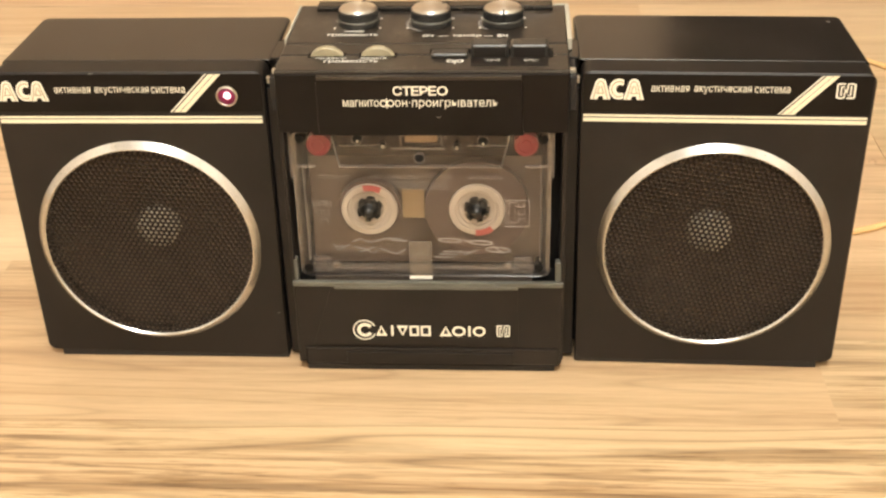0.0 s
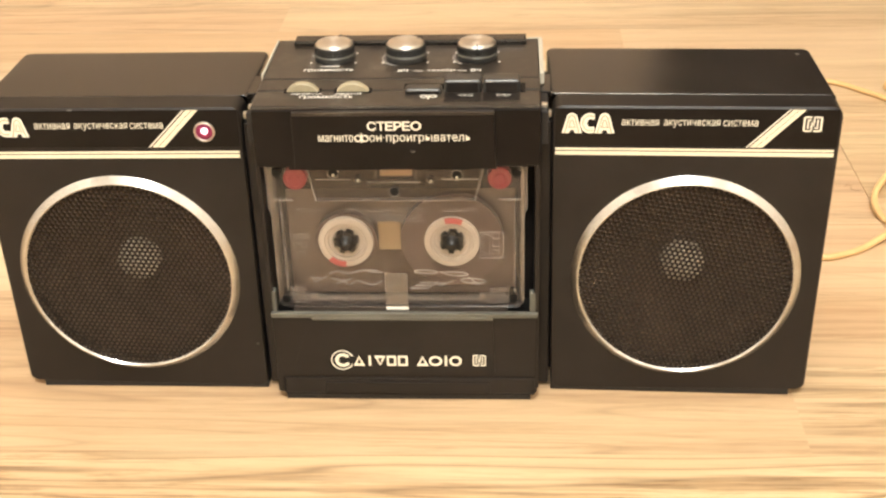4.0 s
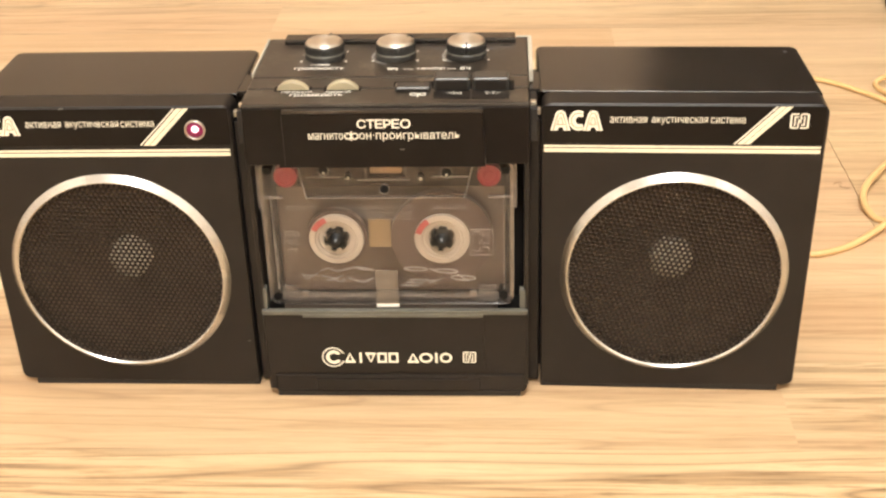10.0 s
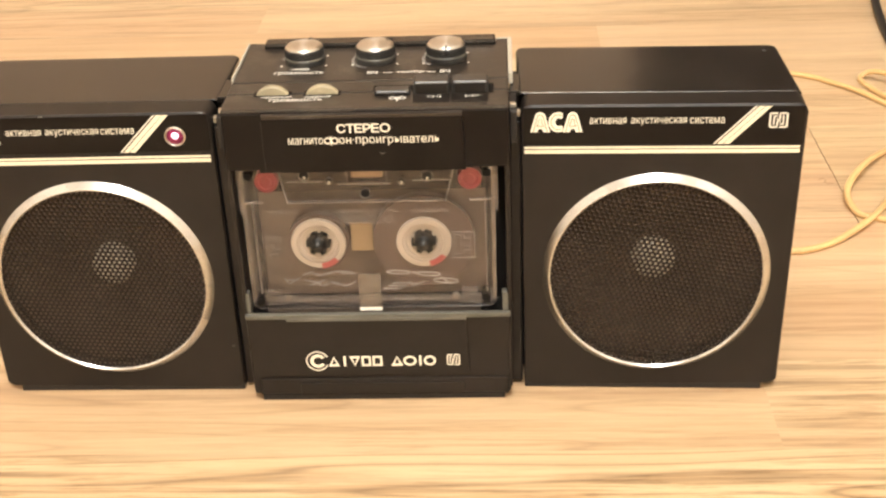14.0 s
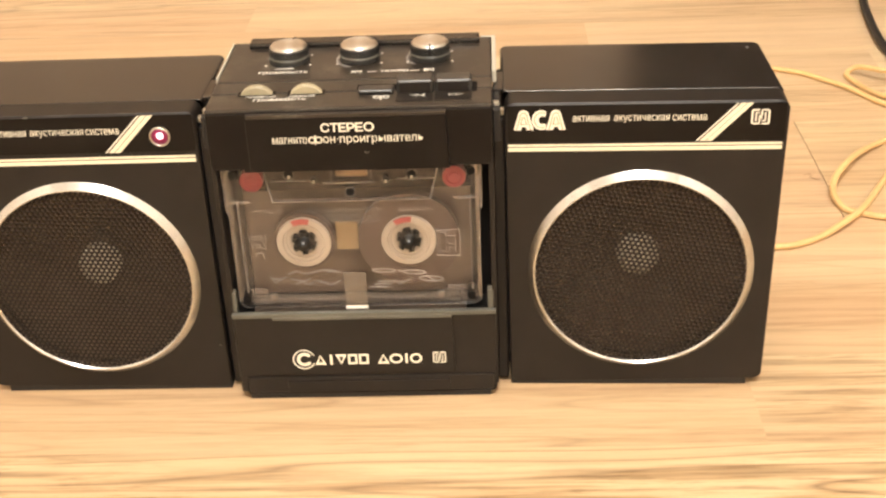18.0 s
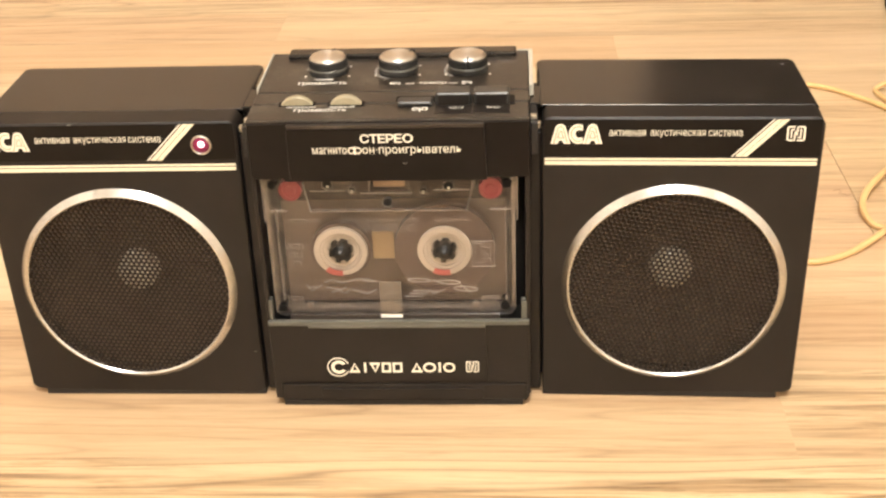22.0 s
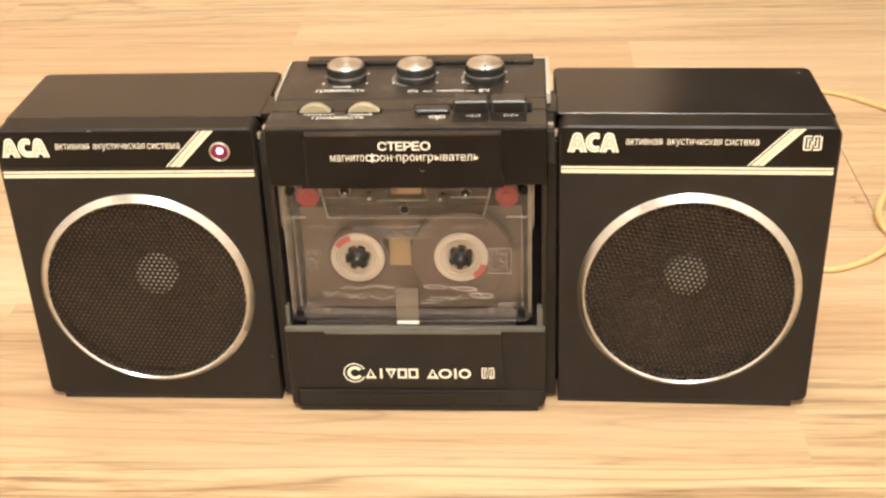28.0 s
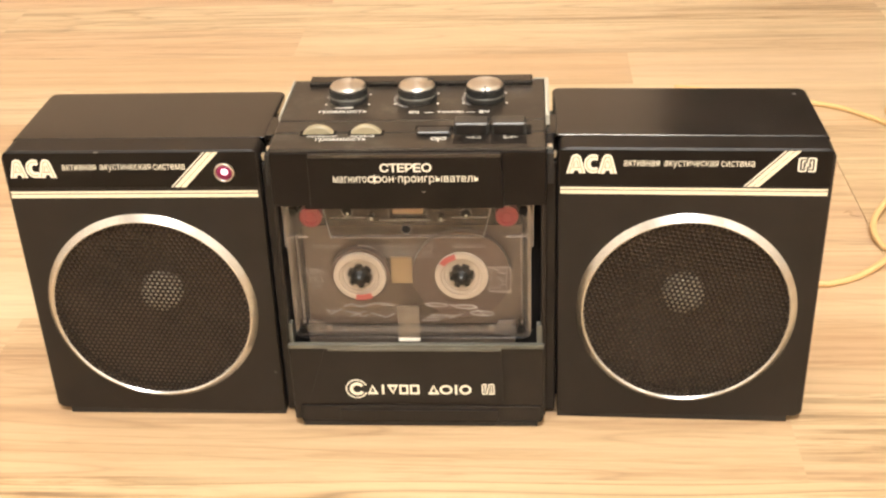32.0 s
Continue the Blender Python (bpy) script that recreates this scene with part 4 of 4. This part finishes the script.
# ---- compact cassette ----
def cassette():
    c = thing("cassette", pose(-0.00135, 0.0042, 0.0442), "clear plastic compact cassette with ivory hubs, seated upside down", "cassette")
    HW, H = 0.0502, 0.0638
    part("front_shell", slab(-HW, HW, 0, 0.0010, -0.0010, H, 0.0035, 0.0004), CLEAR, c, "clear shell half", True)
    part("back_shell", slab(-HW, HW, 0.0077, 0.0087, -0.0010, H, 0.0035, 0.0004), CLEAR, c, "clear shell half", True)
    # bottom_rib carries the bright specular line across the shell as a pale bar.
    for nm, b in (("bottom_wall", (-HW + 0.002, HW - 0.002, 0.0011, 0.0076, -0.0004, 0.0008)), ("bottom_rib", (-0.0445, 0.0370, -0.0003, 0.0012, 0.0030, 0.0034)), ("side_wall", (-HW + 0.0003, -HW + 0.0016, 0.0011, 0.0076, 0.002, H - 0.002)), ("side_wall", (HW - 0.0016, HW - 0.0003, 0.0011, 0.0076, 0.002, H - 0.002)),
                  ("inner_rib", (-HW + 0.0036, -HW + 0.0042, 0.0010, 0.0040, 0.006, H - 0.016)), ("inner_rib", (HW - 0.0042, HW - 0.0036, 0.0010, 0.0040, 0.006, H - 0.016))):
        part(nm, box(*b), FAINT if nm == "inner_rib" else CLEAR_EDGE, c)
    edge = [(x, z) for x, z in outline_loop(-HW + 0.0004, HW - 0.0004, -0.0006, H - 0.0006, 0.0042)]
    # Flat pale ribbon in place of the specular line along the shell's edge.
    part("shell_edge", ribbon(edge + edge[:2], 0.0005, -0.0001), CLEAR_EDGE, c, "pale line painted in for the shell edge's highlight")
    # thick wedge round the tape opening
    bm = bmesh.new()
    prism(bm, [(-0.0312, 0.0486), (0.0306, 0.0486), (0.0342, H - 0.0004), (-0.0344, H - 0.0004)], -0.0016, -0.0008)
    part("head_cover", bm, COVER, c)
    for q in ([(-0.0312, 0.0485), (0.0306, 0.0485), (0.0306, 0.0490), (-0.0312, 0.0490)], [(-0.0317, 0.0486), (-0.0312, 0.0486), (-0.0339, H - 0.0004), (-0.0344, H - 0.0004)], [(0.0306, 0.0486), (0.0311, 0.0486), (0.0347, H - 0.0004), (0.0342, H - 0.0004)]):
        part("cover_edge", prism(bmesh.new(), q, -0.0018, 0.0006), CLEAR_EDGE if q[0][1] < 0.04855 else FAINT, c)
    for x0, x1, z in ((-0.0310, -0.0170, 0.0577), (0.0180, 0.0325, 0.0577), (-0.0110, 0.0095, 0.0565)):
        part("cover_ridge", box(x0, x1, -0.0019, -0.0010, z, z + 0.0004), FAINT, c)
    for x0, x1 in ((-0.0490, -0.0410), (0.0400, 0.0490)):
        part("cover_edge", box(x0, x1, -0.0006, 0.0006, 0.0480, 0.0487), CLEAR_EDGE, c)
    # tape and hubs
    part("tape_pack", lathe([(0.0111, 0.0026), (0.0124, 0.0026), (0.0124, 0.0062), (0.0111, 0.0062)], 72, "y", (HUBS[0] + 0.00135, 0, HUB_Z - 0.0442)), TAPE, c, "thin brown winding of tape", True)
    part("tape_pack", lathe([(0.0111, 0.0026), (0.0205, 0.0026), (0.0205, 0.0062), (0.0111, 0.0062)], 96, "y", (HUBS[1] + 0.00135, 0, HUB_Z - 0.0442)), TAPE, c, "thick brown winding of tape", True)
    hubs = []
    for x in HUBS:
        h = part("hub", lathe([(0.0052, 0.0032), (0.0056, 0.0026), (0.0070, 0.0026), (0.0072, 0.0018), (0.0078, 0.0016), (0.0080, 0.0020), (0.0084, 0.0020), (0.0087, 0.0012), (0.0108, 0.0013), (0.0111, 0.0018), (0.0111, 0.0066), (0.0052, 0.0066), (0.0052, 0.0032)], 72, "y"), HUB, c, "ivory plastic take-up hub", True)
        part("red_mark", arc_band(bmesh.new(), 0, 0, 0.0086, 0.0110, -20, 20, 0.0009, 0.0014, 10), REDMARK, h, "red printed mark")
        for k in range(6):
            f = box(0.0043, 0.0054, 0.0030, 0.0060, -0.0006, 0.0006)
            bmesh.ops.transform(f, matrix=Matrix.Rotation(radians(60 * k + 30), 4, "Y"), verts=f.verts)
            part("tooth", f, HUB, h)
        h.location = (x + 0.00135, 0, HUB_Z - 0.0442)
        hubs.append(h)
    part("window_liner", box(-0.0085, 0.0002, 0.0066, 0.0070, 0.0226, 0.0352), AMBER, c, "amber liner behind the window")
    # guide rollers, pad, holes
    for x in (-0.0397, 0.0404):
        r = part("guide_roller", lathe([(0, 0.0014), (0.0018, 0.0014), (0.0020, 0.0018), (0.0030, 0.0018), (0.0032, 0.0014), (0.0046, 0.0016), (0.0046, 0.0060), (0, 0.0060)], 40, "y", (x, 0, 0.0566)), ROLLER, c, "red plastic guide roller", True)
    part("pressure_pad", box(-0.0060, 0.0064, 0.0010, 0.0040, 0.0580, 0.0625, bevel=0.0004), PAD, c, "orange felt pressure pad")
    part("pad_frame", rim(bmesh.new(), -0.0078, 0.0084, -0.0010, 0.0008, 0.0560, 0.0636, 0.0006), CLEAR_EDGE, c)
    # Holes are black discs on the cover, their shade put into the colour.
    for x, z, r in ((-0.0240, 0.0607, 0.0018), (-0.0144, 0.0582, 0.0011), (-0.0005, 0.0526, 0.0017), (0.0139, 0.0577, 0.0011), (0.0240, 0.0596, 0.0019)):
        part("locating_hole", lathe([(0, -0.0017), (r, -0.0017), (r, 0.0004), (0, 0.0004)], 24, "y", (x, 0, z)), INNER, c)
        part("hole_rim", lathe([(r, -0.0019), (r + 0.0005, -0.0019), (r + 0.0005, -0.0012)], 24, "y", (x, 0, z)), FAINT, c)
    for x0, x1 in ((-0.0513, -0.0503), (0.0503, 0.0513)):
        part("shoulder", box(x0, x1, 0.0006, 0.0082, 0.0430, H - 0.0006, bevel=0.0002), CLEAR_EDGE, c)
    # Small steel studs, added to give the hole rims their glints.
    for x, z in ((-0.0144, 0.0576), (0.0139, 0.0571), (-0.0240, 0.0597), (0.0240, 0.0586)):
        part("rim_glint", lathe([(0, -0.0021), (0.0005, -0.0020), (0.0006, -0.0016), (0.0006, 0.001)], 14, "y", (x, 0, z)), STEEL, c, "steel stud added for the glint on a hole's rim")
    for x, z in ((-0.0466, 0.0598), (0.0470, 0.0596), (-0.0470, 0.0030), (0.0458, 0.0034)):
        part("screw", lathe([(0, -0.0002), (0.0016, -0.0002), (0.0019, 0.0004), (0.0019, 0.0070), (0, 0.0070)], 20, "y", (x, 0, z)), INNER, c)
    for x0, x1 in ((-0.0460, -0.0370), (0.0350, 0.0440)):
        s = 1 if x0 < 0 else -1
        e = x1 if x0 < 0 else x0
        for z, a, b in ((0.0079, 0.0012, 0.0078), (0.0064, 0.0006, 0.0074), (0.0050, 0.0010, 0.0080), (0.0016, 0.0, 0.0070)):
            xs = sorted((e - s * a, e - s * b))
            part("tab_bar", box(xs[0], xs[1], -0.0004, 0.0008, z - 0.0002, z + 0.0002), CLEAR_EDGE, c)
        xs = sorted((e, e + s * 0.0030))
        part("tab_block", box(xs[0], xs[1], -0.0005, 0.0010, 0.0026, 0.0058, bevel=0.0004), CLEAR_EDGE, c)
    # faded printing, upside down
    rnd = random.Random(5)

    def bars(x0, x1, z0, z1, n, slant=0.0, w=0.0007):
        for i in range(n):
            bm = bmesh.new()
            a = x0 + (x1 - x0) * i / n
            b = a + (x1 - x0) / n * 0.78
            s = slant * (z1 - z0)
            prism(bm, [(a, z0), (a + w, z0), (a + w + s, z1), (a + s, z1)], -0.0003, -0.0001)
            if rnd.random() < 0.8:
                zz = z0 if rnd.random() < 0.5 else z1 - w
                prism(bm, [(a + w, zz), (b, zz), (b, zz + w), (a + w, zz + w)], -0.0003, -0.0001)
            prism(bm, [(b - w, z0), (b, z0), (b + s, z1), (b - w + s, z1)], -0.0003, -0.0001)
            part("faded_stroke", bm, FAINT, c)

    def strokes(*lines, w=0.00058):
        """Plain slanted strokes of the worn title."""
        for q in lines:
            bm, pairs = bmesh.new(), []
            for i, v in enumerate(q):
                a, b = Vector(q[max(i - 1, 0)]), Vector(q[min(i + 1, len(q) - 1)])
                d = (b - a).normalized() * w / 2
                pairs.append([bm.verts.new((v[0] + s * -d.y, -0.0002, v[1] + s * d.x)) for s in (-1, 1)])
            for (a, b), (e, f) in zip(pairs, pairs[1:]):
                bm.faces.new((a, e, f, b))
            part("faded_stroke", bm, INK, c)

    def oval(x, z, rx, rz, lean):
        return [(x + rx * math.cos(2 * math.pi * i / 16) + lean * rz * math.sin(2 * math.pi * i / 16), z + rz * math.sin(2 * math.pi * i / 16)) for i in range(17)]

    strokes([(-0.0362, 0.0142), (-0.0345, 0.0112), (-0.0296, 0.0140)], [(-0.0356, 0.0130), (-0.0318, 0.0130)])
    strokes([(-0.0281, 0.0130), (-0.0225, 0.0116), (-0.0196, 0.0130)], [(-0.0225, 0.0116), (-0.0262, 0.0104)], [(-0.0225, 0.0116), (-0.0214, 0.0101)])
    strokes([(-0.0206, 0.0098), (-0.0176, 0.0121), (-0.0112, 0.0097), (-0.0073, 0.0118)])
    strokes([(-0.0044, 0.0085), (-0.0014, 0.0110), (0.0022, 0.0108), (0.0014, 0.0096), (-0.0028, 0.0096)])
    strokes([(0.0041, 0.0084), (0.0112, 0.0083), (0.0130, 0.0096), (0.0062, 0.0097)], [(0.0130, 0.0096), (0.0150, 0.0109), (0.0078, 0.0109)])
    strokes([(0.0146, 0.0116), (0.0161, 0.0094), (0.0223, 0.0122)], [(0.0150, 0.0106), (0.0190, 0.0107)])
    strokes(oval(0.0296, 0.0118, 0.0048, 0.0011, -1.2), [(0.0275, 0.0134), (0.0318, 0.0101)])
    strokes([(-0.0287, 0.0152), (-0.0248, 0.0166), (-0.0235, 0.0156), (-0.0205, 0.0150)], [(-0.0205, 0.0152), (-0.0150, 0.0168), (-0.0090, 0.0166)], [(-0.0128, 0.0160), (-0.0071, 0.0156)])
    strokes(oval(0.0105, 0.0160, 0.0045, 0.0008, -1.5))
    strokes(oval(0.0228, 0.0150, 0.0044, 0.0009, -1.5), [(0.0160, 0.0160), (0.0186, 0.0152)])
    for x0, x1, z in ((-0.0400, -0.0280, 0.0432), (-0.0200, 0.0120, 0.0432), (0.0180, 0.0320, 0.0432), (-0.0140, 0.0100, 0.0405), (-0.0120, 0.0110, 0.0385)):
        bars(x0, x1, z, z + 0.0016, int((x1 - x0) / 0.0018), 0, 0.0003)
    part("faded_box", rim(bmesh.new(), 0.0324, 0.0420, -0.0003, -0.0001, 0.0222, 0.0342, 0.0004), FAINT, c)
    for k in range(3):
        bars(0.0336, 0.0410, 0.0240 + 0.0035 * k, 0.0262 + 0.0035 * k, 2, 0, 0.0004)
    for k in range(3):
        bars(-0.0430 + 0.0012 * k, -0.0350 - 0.0006 * k, 0.0310 - 0.0040 * k, 0.0336 - 0.0040 * k, 3 - k, -0.2, 0.0005)
    return c, hubs


# ---- cables ----
def spline(ctrl, n=14):
    out = []
    P = [ctrl[0], *ctrl, ctrl[-1]]
    for a, b, c, d in zip(P, P[1:], P[2:], P[3:]):
        a, b, c, d = map(Vector, (a, b, c, d))
        for i in range(n):
            t = i / n
            out.append(0.5 * (2 * b + (c - a) * t + (2 * a - 5 * b + 4 * c - d) * t * t + (3 * b - a - 3 * c + d) * t ** 3))
    out.append(Vector(ctrl[-1]))
    return out


def tube(ctrl, r, sides=14):
    pts = spline(ctrl)
    bm = bmesh.new()
    rings = []
    for i, p in enumerate(pts):
        d = (pts[min(i + 1, len(pts) - 1)] - pts[max(i - 1, 0)]).normalized()
        u = d.cross(Vector((0, 0, 1))).normalized()
        v = u.cross(d)
        rings.append([bm.verts.new(p + r * (math.cos(2 * math.pi * k / sides) * u + math.sin(2 * math.pi * k / sides) * v)) for k in range(sides)])
    for a, b in zip(rings, rings[1:]):
        for k in range(sides):
            bm.faces.new((a[k], a[(k + 1) % sides], b[(k + 1) % sides], b[k]))
    bm.faces.new(rings[0][::-1])
    bm.faces.new(rings[-1])
    return bm


def cables():
    r = 0.0018
    path = [(0.090, 0.100, r), (0.140, 0.112, r), (0.192, 0.121, r), (0.202, 0.122, r), (0.218, 0.130, r), (0.2365, 0.1455, r + 0.002), (0.251, 0.165, r + 0.001), (0.268, 0.195, r), (0.300, 0.246, r),
            (0.335, 0.296, r), (0.345, 0.325, r), (0.325, 0.338, r + 0.003), (0.304, 0.340, r + 0.006), (0.292, 0.352, r + 0.004), (0.2845, 0.350, r), (0.287, 0.335, r), (0.293, 0.319, r), (0.301, 0.307, r + 0.001), (0.320, 0.286, r + 0.003),
            (0.315, 0.268, r + 0.002), (0.282, 0.246, r), (0.265, 0.229, r + 0.002), (0.251, 0.207, r + 0.006), (0.239, 0.187, r + 0.006), (0.2350, 0.174, r + 0.003), (0.2375, 0.162, r), (0.244, 0.157, r - 0.0003), (0.262, 0.149, r), (0.320, 0.140, r), (0.420, 0.150, r)]
    cord = thing("extension_cord", pose(0, 0, 0), "orange-yellow power cord lying in loose loops on the floor", "cord")
    part("jacket", tube(path, r), ORANGE, cord, "", True)
    path = [(0.150, 0.395, r), (0.200, 0.380, r), (0.249, 0.359, r), (0.266, 0.344, r), (0.280, 0.327, r), (0.289, 0.310, r), (0.297, 0.298, r), (0.325, 0.272, r), (0.370, 0.262, r + 0.001), (0.450, 0.270, r)]
    cord = thing("extension_cord", pose(0, 0, 0), "orange-yellow power cord stretched across the floor", "cord")
    part("jacket", tube(path, r), ORANGE, cord, "", True)
    hair = thing("hair", pose(0, 0, 0), "single fine brown hair curled on the floor", "hair")
    part("strand", tube([(0.226, 0.204, 0.0003), (0.2285, 0.2062, 0.0004), (0.2305, 0.2040, 0.0006), (0.2290, 0.2015, 0.0004), (0.2320, 0.1995, 0.0003), (0.2345, 0.2005, 0.0003)], 0.00009, 6), SEAM, hair)
    path = [(0.420, 0.240, 0.003), (0.350, 0.300, 0.003), (0.325, 0.350, 0.003), (0.321, 0.391, 0.003), (0.322, 0.422, 0.003), (0.326, 0.458, 0.003), (0.332, 0.496, 0.003), (0.345, 0.560, 0.003), (0.380, 0.680, 0.003), (0.45, 0.80, 0.003)]
    cord = thing("black_cord", pose(0, 0, 0), "thick black rubber cord lying on the floor", "cord")
    part("jacket", tube(path, 0.003), RUBBER, cord, "", True)


# ---- floor of laminate strips ----
def floor():
    f = tagged(part("floor", box(X0 - 0.12, X1 + 0.12, Y0 - 0.12, Y1 + 1.5, -0.06, -0.0012), SEAM), "pale streaky wood laminate floor laid in narrow strips", "floor", kind="structure")
    w, y_start = 0.0633, -0.0360
    gap = 0.00001
    rnd = random.Random(11)
    known = {0: (0.1612, -0.38), 7: (0.1225, -0.42), 8: (-0.1305, 0.43), 3: (0.2366, -0.31), 4: (0.2366, -0.20), 1: (-0.21, 0.36), 2: (-0.33, 0.02), 5: (-0.1, 0.38), 6: (-0.28, 0.31), -1: (-0.30, 0.29), 9: (0.33, -0.38)}
    pale, pink, tan, cream = (1.0, 0.98, 0.94), (0.97, 0.89, 0.84), (0.92, 0.84, 0.77), (1.03, 1.01, 0.99)
    tints = (pale, pink, tan, cream, (0.98, 0.93, 0.87))
    figure = {(0, True): 0.6, (1, True): 1.0, (-1, False): 0.75, (-1, True): 1.0, 0: 0.30, 7: 0.12, 8: 0.35, 9: 0.45, 3: 0.25, 4: 0.30}
    tones = {(0, False): (0.915, 0.84, 0.77), (0, True): (0.95, 0.91, 0.85), (-1, False): (0.99, 0.95, 0.88), (-1, True): (0.96, 0.90, 0.83), (7, False): tan, (7, True): cream, (8, False): pink, (8, True): pale, (3, True): (0.99, 0.95, 0.88), (4, True): (0.97, 0.93, 0.86), (5, True): (1.0, 0.96, 0.90), (6, True): pale, (1, True): (0.94, 0.89, 0.83), (2, True): pink}
    verts, faces = [], []
    meshes = {}

    def strip_mesh(ln):
        key_ = round(ln, 3)
        if key_ not in meshes:
            bm = box(0, ln, gap, w - gap, -0.0011, 0)
            me = bpy.data.meshes.new("plank")
            bm.to_mesh(me)
            bm.free()
            me.materials.append(WOOD)
            meshes[key_] = me
        return meshes[key_]

    lo, hi = int((Y0 - y_start) / w), int((Y1 + 1.4 - y_start) / w) + 1
    for k in range(lo, hi):
        y = y_start + k * w
        cuts = sorted(known.get(k, (rnd.uniform(-0.4, 0.0),)))
        while cuts[0] > X0:
            cuts.insert(0, cuts[0] - rnd.choice((0.36, 0.42, 0.48, 0.54)))
        while cuts[-1] < X1:
            cuts.append(cuts[-1] + rnd.choice((0.36, 0.42, 0.48, 0.54)))
        for a, b in zip(cuts, cuts[1:]):
            a, b = max(a, X0 - 0.05), min(b, X1 + 0.05)
            if b - a < 0.01:
                continue
            near = -0.35 < y < 0.95 and b > -0.95 and a < 0.95
            if near:
                wide = 0.0004 if b == 0.2366 else 0.0
                ob = new("plank", strip_mesh(b - a - 2 * gap - wide))
                ob.location, ob.parent = (a + gap, y, 0), f
                side = (k, (a + b) / 2 > (-0.08 if k == 8 else 0.1))
                ob.color = (*tones.get(side, rnd.choice(tints)), figure.get(side, figure.get(k, rnd.choice((0.12, 0.22, 0.35)))))
            else:
                i = len(verts)
                verts += [(a + gap, y + gap, 0), (b - gap, y + gap, 0), (b - gap, y + w - gap, 0), (a + gap, y + w - gap, 0)]
                faces.append((i, i + 1, i + 2, i + 3))
    me = bpy.data.meshes.new("far_planks")
    me.from_pydata(verts, [], faces)
    me.materials.append(WOOD)
    ob = new("far_planks", me)
    ob.parent = f
    tagged(ob, kind="stuff")


left_speaker = loudspeaker(pose(-0.1133, 0.0091, -0.0003, 0, -0.25, -0.52), True)
right_speaker = loudspeaker(pose(0.1130, 0.0065, 0, 0, 0, -1.99), False)
player, spindles = cassette_player()
tape, hubs = cassette()
cables()
floor()


# ---- what moves: hubs and spindles turn ----
def motions():
    for i, (w, q, ph) in enumerate(((221.8, -0.06, 81.6), (129.6, 0.01, -73.5))):
        for ob in (hubs[i], spindles[i]):
            at = ob.location.copy()
            rows = []
            for k in range(161):
                t = k * 0.2
                rows.append((t, pose(at.x, at.y, at.z, 0, -((w * t + q * t * t + ph) % 360.0), 0)))
            walk(ob, rows)


motions()
